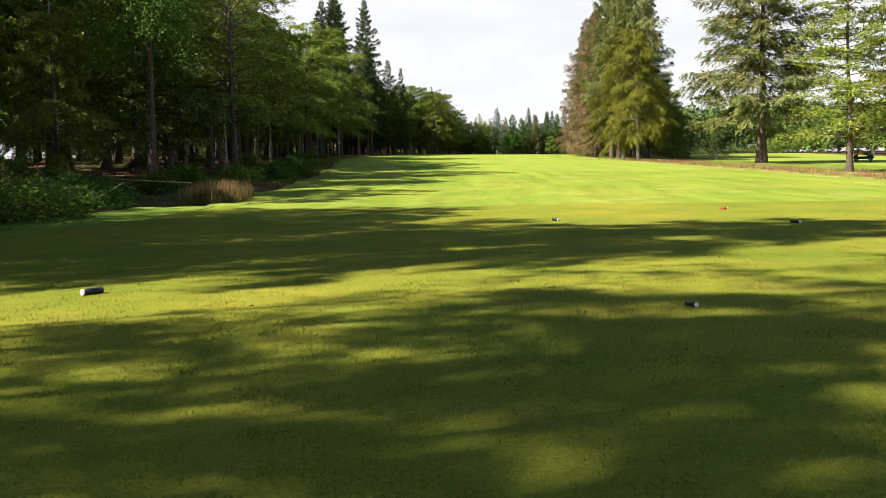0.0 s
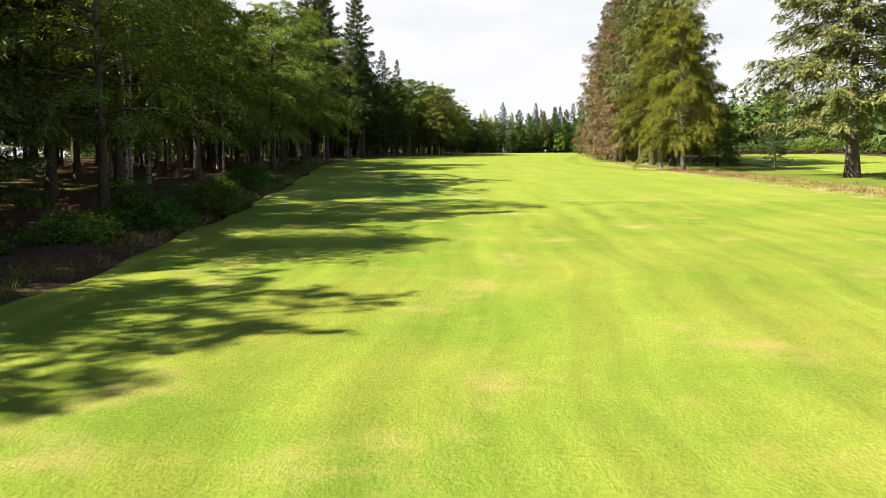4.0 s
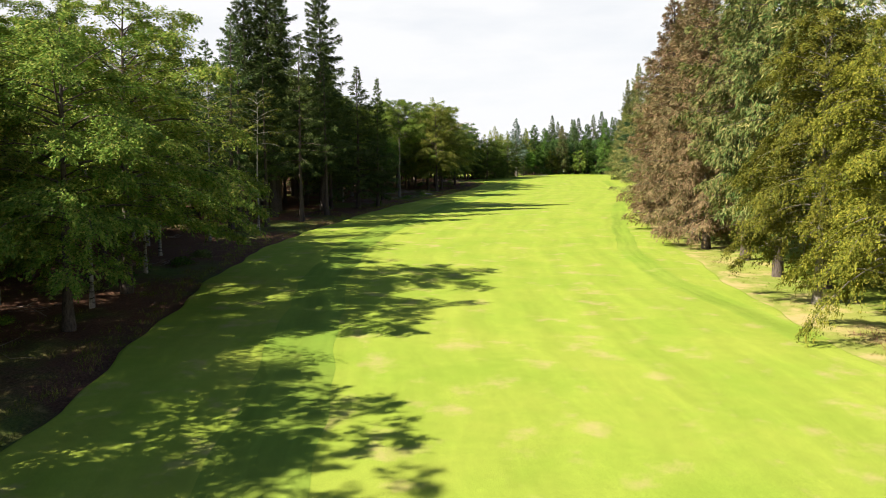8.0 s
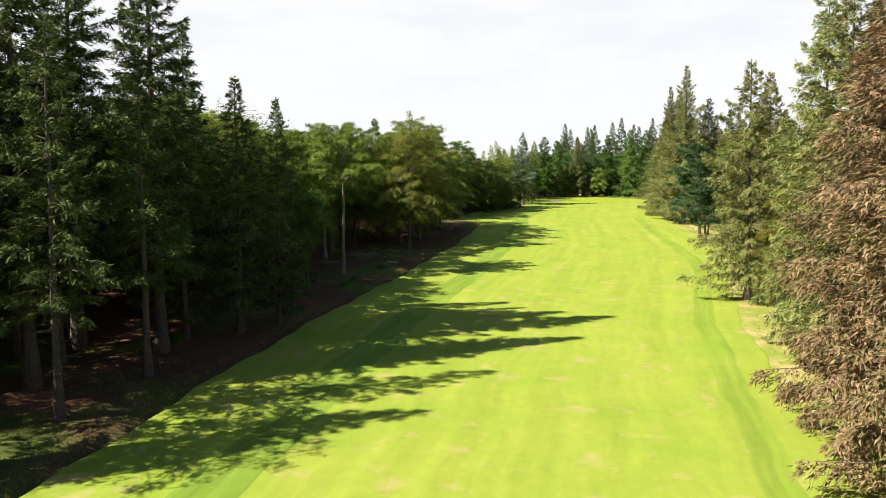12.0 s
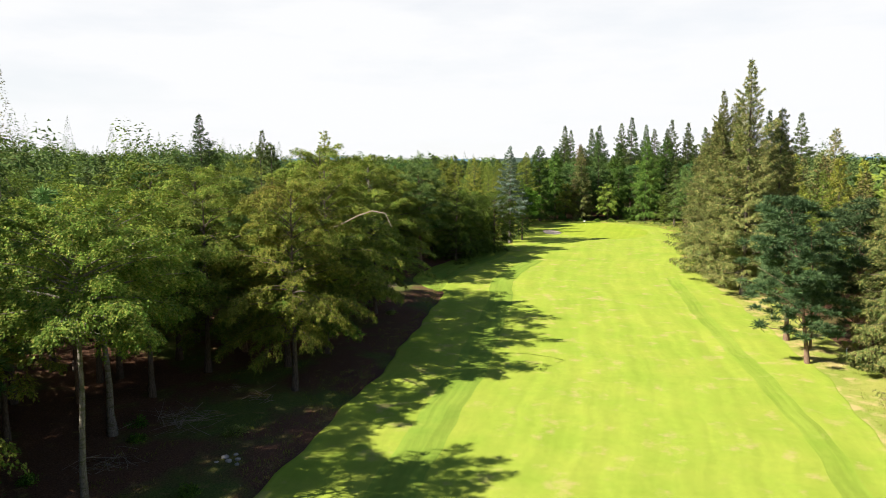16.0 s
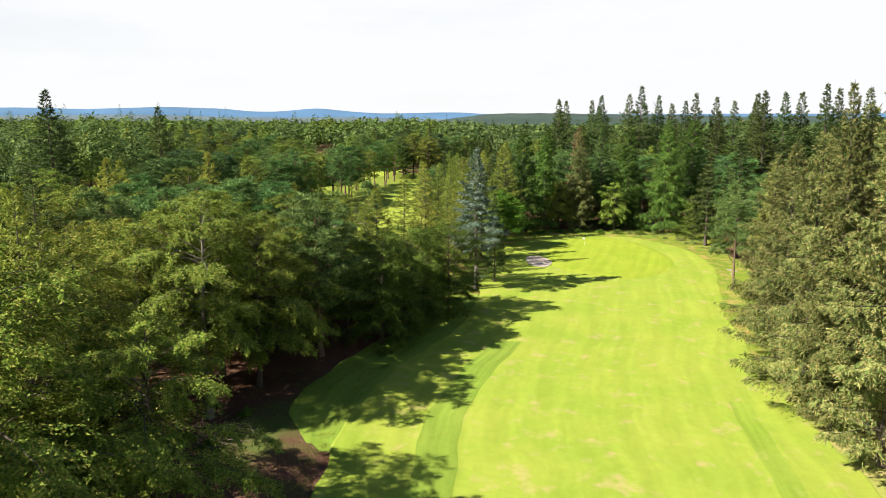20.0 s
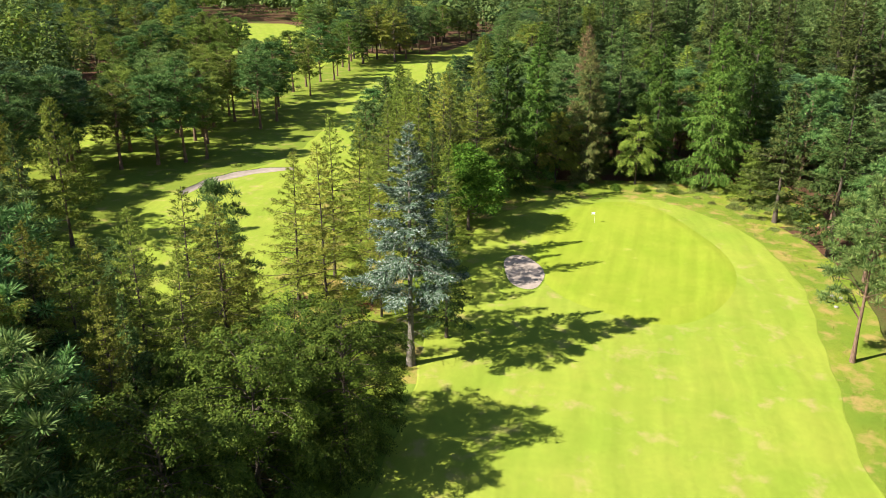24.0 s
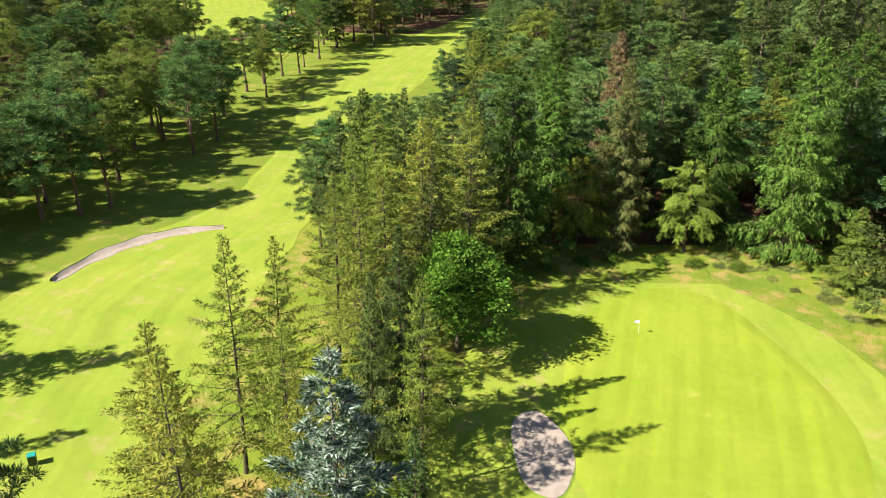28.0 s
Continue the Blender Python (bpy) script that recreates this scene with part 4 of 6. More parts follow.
# rough grass: beside the tee, beside the fairway, and the glades between the greens
strip("rough_tee_side", *TEE_SIDE, 1.0, 8, 0.06, LUSH, "shaded rough grass between the tee and the brambles", "grass", 0.3)
strip("rough_green_side", *beside(RIGHT, -0.3, 6.5, 339, 423), 1.5, 10, 0.011, GLADE_TURF, "dry rough grass beside the putting green", "grass", 0.25)
strip("rough_open_side", *beside(RIGHT, -0.3, 6.5, 27, 339), 1.5, 10, 0.012, OPEN_TURF, "dry tan and green rough grass beside the fairway", "grass", 0.25)
strip("rough_back", *BACK, 1.0, 30, -0.015, GLADE_TURF, "dry rough grass behind the putting green", "grass", 0.25)
strip("rough_far_right", *FAR_RIGHT, 2.0, 12, -0.01, ROUGH, "grass under the pines beyond the putting green", "grass", 0.25)
strip("rough_wooded_side", *WOOD_SIDE, 1.5, 12, 0.0, LUSH, "shaded green grass between the fairway and bare earth", "grass", 0.25)
strip("rough_glade", *GLADE, 1.5, 24, -0.005, GLADE_TURF, "sunlit grass under the larches between the greens", "grass", 0.25)
strip("rough_pine_side", *PINE_SIDE, 2.0, 26, -0.01, ROUGH, "grass under the pines along the neighbouring fairway", "grass", 0.25)
strip("rough_far_side", *FAR_SIDE, 2.0, 10, 0.0, ROUGH, "rough grass in front of the neighbouring fairway", "grass", 0.25)


def oval(name, cx, cy, rx, ry, turn, zf, rings, n, mat, wave=0.04):
    """A sheet over an uneven oval; zf gives the height above the ground at a share of the radius."""
    a = np.arange(n) * 2 * math.pi / n
    rr = 1 + wave * np.sin(3 * a + cx) + wave * 0.6 * np.sin(5 * a + cy)
    vs = [[(cx, cy)]]
    for s in rings:
        u, w = rx * rr * s * np.cos(a), ry * rr * s * np.sin(a)
        vs.append(np.column_stack([cx + u * math.cos(turn) - w * math.sin(turn), cy + u * math.sin(turn) + w * math.cos(turn)]))
    xy = np.concatenate([np.asarray(v, float) for v in vs])
    dz = np.concatenate([[zf(0.0)], np.repeat([zf(s) for s in rings], n)])
    v = np.column_stack([xy, ground_z(xy[:, 0], xy[:, 1]) + dz])
    j = np.arange(n)
    quads = []
    for r in range(len(rings) - 1):
        b = 1 + r * n
        quads.append(np.column_stack([b + j, b + n + j, b + n + (j + 1) % n, b + (j + 1) % n]))
    half = np.arange(0, n, 2)
    quads.append(np.column_stack([np.zeros(n // 2, int), 1 + half, 1 + (half + 1) % n, 1 + (half + 2) % n]))
    q = np.concatenate(quads)
    me = mesh_of(name, v, q, mat, True)
    uv = me.uv_layers.new(name="UVMap")      # mown along the line of play
    uv.data.foreach_set("uv", np.column_stack([v[:, 0] - 0.3 * v[:, 1], v[:, 1]])[q.ravel()].astype(np.float32).ravel())
    return me


green = new("putting_green", oval("putting_green", 53.2, 398.3, 10.2, 17.6, -0.12, lambda s: 0.06 + 0.06 * max(0.0, min(1.0, (s - 0.6) / 0.38)) ** 1.5 if s < 0.99 else 0.10, [0.25, 0.5, 0.6, 0.70, 0.80, 0.88, 0.95, 1.0], 48, GREEN))
tagged(green, "smooth light green putting surface", "grass", "", "structure")
apron = new("green_apron", oval("green_apron", 53.4, 397.9, 11.9, 20.3, -0.12, lambda s: float(np.interp(s, [0, 0.6, 0.78, 0.86, 0.91, 0.96, 1.0], [0.03, 0.03, 0.07, 0.145, 0.125, 0.06, 0.012])), [0.6, 0.78, 0.86, 0.91, 0.96, 1.0], 48, APRON))
tagged(apron, "mown collar round the putting green", "grass", "", "structure")


def bunker(name, cx, cy, rx, ry, turn, label):
    root = new(name)
    lip = oval("lip", cx, cy, rx * 1.10, ry * 1.06, turn, lambda s: 0.05 if s > 0.97 else 0.09, [0.86, 0.93, 1.0], 40, LUSH)
    lip_ob = part_mesh("lip", lip, root, "turf lip")
    bm = bmesh.new()
    bm.from_mesh(lip)
    bm.verts.ensure_lookup_table()
    bmesh.ops.delete(bm, geom=[f for f in bm.faces if any(v.index == 0 for v in f.verts)], context="FACES")
    bm.to_mesh(lip)
    bm.free()
    part_mesh("sand", oval("sand", cx, cy, rx, ry, turn, lambda s: 0.075 + 0.03 * s ** 3, [0.3, 0.6, 0.8, 0.93, 1.02], 40, SAND), root, "pale raked sand")
    return tagged(root, label, "bunker")


bunker("bunker", 39.3, 391.2, 2.25, 4.9, 0.04, "oval bunker of pale sand beside the putting green")


# ---- trees, area by area ----
TREES = []      # taken places


def tree(kind, x, y, h, group, fat=1.0, rot=None, label=""):
    TREES.append((x, y))
    return plant(kind, x, y, h, group, fat, rot, label)


def rows_of(group, rows):
    for kind, x, y, h, *more in rows:
        tree(kind, x, y, h, group, *more)


# up to y 20 unseen: placed and thinned to shape shade on the tee
rows_of("trees beside the tee", [
    ("larch", 31.5, 59.6, 21, 1.15), ("larch", 34.0, 58.0, 22, 1.1), ("olive_stem", 38.3, 92.5, 31, 1.3),
    # round_deep and spruce replace beeches here: darker leaves for a wood in shade
    ("beech_thin", -20, 18, 18, 0.8), ("round_deep", -16, 43, 16, 0.85), ("beech_thin", -15.5, 58, 18), ("birch", -19.6, 70.7, 18), ("beech_thin", -21.5, 9, 22, 0.60), ("round_deep", -29, 101, 19.5), ("beech", -32, 90, 20), ("beech", -27, 108, 20.5),
    ("beech_thin", -12.3, -1.2, 15, 0.5), ("grey_beech", -14.6, -2.4, 22, 0.42), ("beech_thin", -12.0, 1.6, 13, 0.32), ("beech", -19.5, -12, 22, 0.6), ("beech", -13.0, -4.4, 16, 0.55), ("beech", -25, 10, 20), ("beech", -22, -15, 20, 0.8), ("beech", -14, -15, 18, 0.8), ("beech", -12, -24, 18), ("beech", -24, -3, 18, 0.6), ("spruce", -19, 51, 21), ("beech", -30, 20, 18, 0.85), ("round_deep", -26, 41, 19, 0.9), ("beech", -17, 34.5, 9, 0.7), ("grey_beech", -13.2, 7.4, 22, 0.46), ("grey_beech", -17.5, 6.0, 25, 0.44), ("beech", -20, 12.6, 17.8, 0.5), ("beech", -11.8, 9.9, 14, 0.5), ("birch_tall", -12.0, 2.4, 20, 0.34), ("birch_tall", -11.0, 0.5, 22, 0.36), ("beech", -17.0, 14.7, 16.6, 0.48), ("beech", -18.0, 17.3, 18, 0.48), ("beech", -17.0, 11.8, 18.5, 0.22)])
rows_of("trees along the fairway's wooded side", [
    ("birch_tall", -21, 118, 20), ("birch_tall", -23, 132, 19), ("birch_tall", -26, 143, 21), ("birch_tall", -24.5, 154, 20), ("birch_tall", -21.5, 164, 19), ("birch_tall", -28, 119, 20), ("birch_tall", -30, 150, 21), ("birch_tall", -17.5, 66, 18), ("birch_tall", -21.5, 57, 19), ("birch", -23.7, 84.8, 20), ("round_deep", -25, 96, 20), ("beech", -19.3, 111.5, 19), ("beech", -20.8, 123, 22.5), ("beech", -36.7, 125.5, 21), ("beech", -34.4, 138.5, 25), ("spruce", -37.5, 148.6, 27),
    ("spruce", -34.4, 161.4, 27), ("birch", -34.1, 156, 19), ("spruce_tall", -27.5, 181.5, 36, 0.95), ("spruce_tall", -24.0, 183, 39, 1.0), ("spruce_tall", -18.2, 193, 38, 1.0), ("spruce_tall", -26, 194, 40, 1.0), ("spruce", -13.5, 200.5, 24.3, 1.1),
    ("spruce", -19.5, 203, 29), ("spruce", -10.4, 203.3, 22.5, 0.8), ("spruce", -19.4, 218, 22), ("beech", -29, 213, 20), ("birch", -18.4, 216, 18),
    ("high_beech", -20, 240, 21), ("high_beech", -14.4, 252, 21), ("beech", -12.1, 270, 20, 1.1), ("beech", -17.3, 282, 22.5), ("birch", -13.5, 287, 18),
    ("larch", -3.0, 295.2, 26, 1.0), ("beech", -2.5, 288, 25), ("beech", -5.2, 300.5, 23), ("beech", -2.1, 330, 20.5, 1.1), ("grey_beech", -0.4, 320, 22.5, 1.0), ("beech", 2.5, 328, 19, 0.95), ("beech", -7.5, 322, 20), ("beech", 4.0, 339.5, 16, 0.85), 
    ("round_deep", -11.5, 223, 14), ("high_beech", -9, 236, 21.5, 0.85), ("beech", -1.5, 264.5, 22, 0.8), ("beech", -0.5, 277.5, 23, 0.85), ("round_olive", -8, 284, 21, 0.9), ("round", -15, 262, 19, 1.0), ("beech", -24, 208, 24), ("beech", -27, 218, 25), ("beech", -22, 226, 23), ("beech", -30, 229, 25), ("beech", -26, 238, 24), ("beech", -21.5, 214.5, 22)])
limb_tree = tree("beech", -4.0, 272.5, 18.2, "trees along the fairway's wooded side", 1.15, label="beech tree with hanging sprays and one bare arching limb")
limb_at = np.array([(-4.0, 272.5, 26.0), (-0.6, 272.4, 28.4), (2.6, 271.8, 29.8), (4.2, 271.0, 30.6), (5.9, 269.6, 31.2), (7.4, 268.4, 31.0), (8.1, 267.9, 29.6)])
twig_at = np.array([(2.6, 271.8, 29.8), (2.2, 270.6, 30.0), (2.6, 269.4, 29.4)])
limb_v, limb_q = join_vq([tube(limb_at, np.linspace(0.10, 0.035, 7), 7), tube(twig_at, [0.05, 0.035, 0.015], 5)])
limb = part_mesh("dead_limb", mesh_of("dead_limb", limb_v, limb_q, TWIG, True), limb_tree, "bare pale grey limb")
limb.matrix_parent_inverse = limb_tree.matrix_basis.inverted()
rows_of("trees between the two greens", [
    ("pine", 7.6, 337.5, 19.5, 1.05), ("pine", 6.8, 344, 16), ("spruce", 9.3, 352, 15.5, 0.8), ("alder", 14.4, 342, 14.8, 0.95), ("alder", 22.6, 356, 13.5, 0.9), ("alder", 19.0, 358.0, 12.5, 0.9), ("alder", 17.5, 350, 14, 1.0),
    ("pine", 1, 348, 15), ("pine", -3, 356, 14), ("beech", -4, 341, 18), ("larch", 3.5, 361, 16, 1.12), ("pine", 9.8, 371.5, 16.5, 0.7), ("pine", -1, 352, 18, 1.2), ("pine", -6, 358, 17, 1.2), ("beech", -9, 349, 19), ("pine", -12, 362, 17, 1.2), ("larch", -3, 365, 17), ("pine", -16, 352, 18, 1.2), ("spruce", 2.5, 353.5, 17, 0.8), ("pine", -11, 373, 15, 1.2), ("pine", -18, 371, 16, 1.2), ("pine", -24, 362, 17, 1.2), ("pine", -21, 345, 18, 1.2),
    ("larch", 8.1, 367.5, 17.5, 1.23), ("larch", 11.5, 365.5, 17, 1.34), ("larch", 14.7, 380.9, 17, 1.12), ("larch", 13.6, 366, 12, 1.34), ("larch", 17.4, 388.6, 19, 0.9), ("larch", 20.4, 389.2, 18.5, 0.9), ("larch", 22.2, 381.8, 17, 0.84),
    ("larch", 23.5, 379.2, 15, 0.78), ("larch", 18.8, 373.5, 20, 1.01), ("pine", 1.5, 369.5, 11), ("pine", -2.5, 374, 10), ("alder", 12, 353, 11.5, 0.75), ("spruce", 5, 359, 11, 0.8),
    ("larch", 25.4, 398.2, 19, 1.06), ("spruce", 28.6, 393.6, 17.5, 0.85), ("bright", 33.2, 405.2, 11.6, 1.0), ("larch", 26.5, 408, 18, 1.12), ("spruce", 21.5, 419.8, 18.3, 0.9),
    ("larch", 6.5, 361, 18, 1.0), ("larch", 10.5, 358, 16, 1.0), ("larch", 1, 356, 18.5, 1.1), ("pine", -3, 360, 18, 1.0), ("larch", 5, 354, 18, 1.1), ("pine", -6, 352, 19, 1.1), ("larch", 9, 349, 17, 1.0), ("beech", 2, 347, 19, 0.8),
    ("spruce", 30.5, 411.5, 17, 0.85), ("larch", 29.5, 417, 19, 1.1), ("spruce", 35.5, 420.5, 20, 0.85), ("larch", 22.5, 403, 18, 1.1), ("spruce", 26.5, 389.5, 16, 0.75), ("larch", 31.0, 425, 19, 1.1), ("spruce", 27.5, 430, 19, 0.9), ("larch", 23.0, 413.5, 18, 1.1),
    ("larch", 34.6, 414, 21, 1.12), ("larch", 24.5, 427, 18, 1.12), ("pine", 18, 437, 13), ("pine", 19.5, 445, 13.5), ("pine", 17.5, 428, 12.5), ("pine", 22.5, 452, 12.5), ("pine", 20.5, 462, 10), ("pine", 24, 470, 9), ("pine", 33, 500, 10.5), ("pine_dark", 41, 520, 14), ("pine", 46, 545, 14), ("pine", 50, 570, 14), ("pine", 29, 459, 11), ("pine_dark", 34, 472, 14), ("pine", 40, 490, 14)])
tree("blue", 26.9, 369.8, 22.2, "trees between the two greens", 1.0, 0.0)
rows_of("wall of trees behind the green", [
    ("fir", 39.6, 423.5, 23, 1.05), ("fir", 45, 431, 22), ("olive", 53.0, 429, 23, 0.8), ("brown", 54.5, 442.4, 24, 0.8), ("beech", 61, 428.2, 12, 0.8), ("fir", 65, 433, 24), ("fir", 71.6, 426, 26, 0.95),
    ("fir", 75.8, 418.2, 9.8, 1.5), ("fir", 79.5, 432, 26), ("pine", 84, 408.5, 14.4), ("pine", 85.5, 424, 18), ("pine", 82.8, 407, 15), ("pine", 68.5, 371.4, 17, 0.85), ("spruce", 98, 437, 33, 1.0), ("beech", 48, 428.5, 12, 0.8),
    ("pine", 79, 390, 14), ("pine", 77, 372, 14), ("pine", 90, 415, 15), ("spruce", 60, 440, 25), ("spruce", 35, 432, 20), ("pine", 30, 437, 16), ("bright", 47.5, 438, 11, 0.9),
    ("spruce", 62.3, 523, 31), ("spruce", 86, 513, 36), ("spruce", 75, 520, 33), ("spruce", 69, 505, 31), ("spruce", 80, 500, 33), ("spruce", 93, 517, 33), ("spruce", 53.5, 474, 31), ("spruce", 66, 478, 29), ("spruce", 99, 505, 31),
    ("spruce", 88, 480, 30), ("spruce", 106, 460, 30), ("spruce", 110, 490, 31), ("spruce", 92, 452, 28), ("spruce", 118, 440, 28), ("spruce", 57, 500, 28)])
rows_of("trees along the open side of the fairway", [
    ("yellow", 27.8, 109, 19, 0.75), ("yellow", 28.2, 119.8, 21, 0.82), ("olive_stem", 31.6, 126, 33, 0.85), ("olive_stem", 30.2, 131.2, 34, 0.8), ("olive_stem", 31.0, 140.6, 34, 0.85), ("brown", 29.9, 148.8, 28, 0.95), ("brown", 31.0, 156, 29, 1.08),
    ("brown", 32.4, 170.5, 30, 1.08), ("brown", 32.5, 163.5, 31, 1.05), ("brown", 36.0, 180, 29, 1.0), ("olive", 38.8, 190, 33, 0.85), ("olive", 41.8, 201, 33, 0.85), ("yellow", 44.5, 211, 16, 0.9), ("olive", 41.4, 218.5, 28, 0.95), ("olive", 48.0, 229, 28, 0.85),
    ("larch", 53.5, 240, 21, 1.1), ("olive", 53.6, 250.5, 19, 0.8), ("larch", 58, 246, 22), ("olive", 61, 258, 21, 0.9), ("pine_big", 54.6, 276, 18.9, 1.0, 0.0), ("pine_dark", 56.4, 286, 17, 1.2), ("pine_dark", 62, 280, 18, 1.1), ("larch", 65.5, 298, 21),
    ("olive_tall", 60.6, 312.7, 37.5, 0.95), ("olive", 61.0, 321, 31, 0.95), ("olive", 61.6, 330, 28, 1.0), ("olive", 63.6, 341, 26, 1.0), ("olive", 66.0, 351, 24, 0.95), ("olive_tall", 59.6, 319.5, 33, 0.8), ("olive", 67, 316, 30, 0.8), ("spruce", 73.0, 362, 20, 0.9),
    ("alder", 38, 127, 9), ("spruce", 42, 118, 10, 0.8), ("olive_lo", 37.5, 151, 31), ("olive_lo", 38.5, 163, 32), ("olive_lo", 41, 176, 30), ("spruce", 37, 139, 29)])
rows_of("pines along the neighbouring fairway", [(k, x, y, h * 1.07, 1.3) for k, x, y, h in [
    ("pine", -18.9, 435.2, 13.9), ("pine_light", -14.9, 450.4, 14), ("pine_light", -17.8, 465.4, 14.2), ("pine", -17.9, 452.8, 13), ("pine_light", -31.4, 452.3, 14), ("pine", -30.2, 473, 14), ("pine_light", -23.5, 459.3, 14), ("pine_light", -14.8, 470.4, 13.5),
    ("pine", -13.2, 485, 14), ("pine_light", -11.2, 496, 14), ("pine", -4.5, 523.6, 14), ("pine_light", -1.2, 527.2, 12), ("pine_light", 0.8, 546.6, 14), ("pine", 17.5, 608.6, 15), ("pine_light", 28.8, 617.4, 15), ("pine", -21, 441, 13),
    ("pine_light", -27, 444, 14), ("pine_light", -24, 432, 13), ("pine", -12, 476, 13), ("pine_light", -9, 507, 14), ("pine", -7, 515, 13), ("pine_light", -20, 480, 14), ("pine_light", -22, 470, 13), ("pine", -29, 462, 14), ("pine_light", -25, 486, 13), ("pine", -36, 443, 14), ("pine", -32, 425, 15), ("pine_dark", -31, 430, 15.5), ("pine", -34, 420, 16), ("pine", -32, 411, 15), ("pine", -36, 408, 16), ("pine_dark", -40, 430, 16), ("pine", -42, 416, 16)]])


def scatter(rs, n, box, gap, clear, ok, pool, group, hmul=(0.85, 1.12), most=999):
    """Fill an area with trees at random places, clear of turf and of one another."""
    made = 0
    for _ in range(n):
        x, y = rs.uniform(box[0], box[1]), rs.uniform(box[2], box[3])
        if made >= most or on_turf(x, y, clear) or not ok(x, y):
            continue
        if any((x - a) ** 2 + (y - b) ** 2 < gap * gap for a, b in TREES):
            continue
        kind, h, fat = pool[rs.randrange(len(pool))]
        if kind.endswith("_lo") and 20 < y < 345 and (edge(LEFT, y) - (15 if y > 150 else 6.5) < x < edge(RIGHT, y) + 7.5):
            kind = kind[:-3]
        if kind == "olive_lo" and y > 390:
            kind = "spruce_lo"
        tree(kind, x, y, h * rs.uniform(*hmul), group, fat * rs.uniform(0.9, 1.1))
        made += 1


rs = random.Random(5)
bare_earth = lambda x, y: -34 < x < 4 and abs(y - 0.387 * x - 313) < 6.5
sunny = lambda x, y: bare_earth(x, y) or -54 < x < -17 and 168 + 0.387 * (x + 25) < y < 173 + 0.387 * (x + 25)
near_left = lambda x, y: not sunny(x, y) and x > edge(LEFT, max(27, y)) - 26 and not (y < 38 and x > -27) and not (x > -8 and 298 < y < 336) and not (205 < y < 285 and x > edge(LEFT, y) - (15 if y < 262 else 11))
thin_edge = lambda x, y: near_left(x, y) and not (x > -20.5 and y < 112)
scatter(rs, 2000, (-45, -9, -32, 150), 5.4, 5.5, thin_edge, [("beech_lo", 22, 1), ("beech_lo", 20, 1), ("beech_lo", 18, 1.1), ("birch_tall", 21, 1.1), ("birch", 18, 0.9)], "wood beside the fairway", most=62)
scatter(rs, 900, (-45, 0, 165, 226), 4.6, 5.0, near_left, [("spruce_stem", 26, 1.0), ("spruce_stem", 24, 1.0), ("spruce_stem", 26, 0.95)], "spruces beside the fairway", most=17)
scatter(rs, 2200, (-45, 10, 150, 345), 6.4, 6.0, near_left, [("beech_lo", 19, 1), ("round", 19, 1.0), ("round_olive", 20, 1.0), ("round_deep", 18, 1.0), ("round", 21, 0.95), ("pine", 18, 1.2), ("spruce_lo", 22, 0.9)], "wood beside the fairway", most=72)
scatter(rs, 900, (26, 90, 100, 415), 5.5, 4.0, lambda x, y: y > 132 and edge(RIGHT, y) + 6 < x < edge(RIGHT, y) + 30 and not (y < 225 and x > 43), [("olive_lo", 24, 0.85), ("spruce_lo", 23, 1), ("larch_lo", 21, 1), ("olive_lo", 22, 1)], "tree belt along the fairway", most=75)
scatter(rs, 900, (14, 125, 424, 500), 5.5, 4.0, lambda x, y: y > 427 + 0.1 * abs(x - 60) and not (x < 38 and y > 438), [("fir", 21, 1.1), ("pine", 16, 1.4), ("pine", 15, 1.45), ("pine", 16, 1.35), ("pine_dark", 16, 1.4), ("beech", 14, 0.9), ("larch_lo", 17, 1.1)], "wood behind the green", most=85)
scatter(rs, 500, (-60, 12, 335, 400), 6.0, 4.0, lambda x, y: x < (0 if y < 344 or y > 385 else -14), [("pine", 14, 1.2), ("beech_lo", 17, 1), ("larch_lo", 18, 1), ("spruce_lo", 19, 0.9)], "wood between the fairways", most=40)
scatter(rs, 900, (-50, 5, 425, 560), 4.4, 3.0, lambda x, y: not (y < 438 and x > -31) and x < edge(LEFT2, y) - 13 and not (x > -34 and y > 440), [("pine", 15, 1.1), ("pine_light", 14.5, 1.1)], "pines along the neighbouring fairway", most=40)
scatter(rs, 2600, (-66, -20, 100, 350), 6.0, 12.0, lambda x, y: edge(LEFT, max(27, y)) - 50 < x < edge(LEFT, max(27, y)) - 24, [("round", 20, 1.0), ("round_olive", 19, 1.05), ("round_deep", 20, 1.0), ("beech_lo", 21, 1.0), ("pine", 17, 1.3), ("pine", 18, 1.3), ("spruce_stem", 22, 1.1), ("round", 18, 1.1), ("larch_lo", 20, 1.1)], "wood beside the fairway", most=190)
scatter(rs, 4000, (-112, 102, 496, 665), 7.6, 3.0, lambda x, y: not (edge(RIGHT2, y) < x < edge(RIGHT2, y) + 13) and not (-52 < x < 12 and y < 563) and not (-66 < x < -20 and y < 612), [("pine", 15, 1.35), ("pine", 16, 1.3), ("pine_dark", 16, 1.3), ("beech_lo", 17, 1.1), ("larch_lo", 18, 1.2), ("spruce_lo", 19, 1.1)], "wood beyond the greens", most=330)
scatter(rs, 900, (-46, 0, 408, 570), 3.6, 3.0, lambda x, y: edge(LEFT2, y) - 27 < x < edge(LEFT2, y) - 7 and y > 436, [("pine", 15, 1.15), ("pine_light", 15, 1.1), ("pine_light", 15.5, 1.1), ("pine", 16, 1.1)], "pines along the neighbouring fairway", most=12)
tree("spruce", -55.5, 401, 31, "wood between the fairways", 1.2)
tree("spruce", -47.8, 438, 27.8, "wood between the fairways", 1.1)
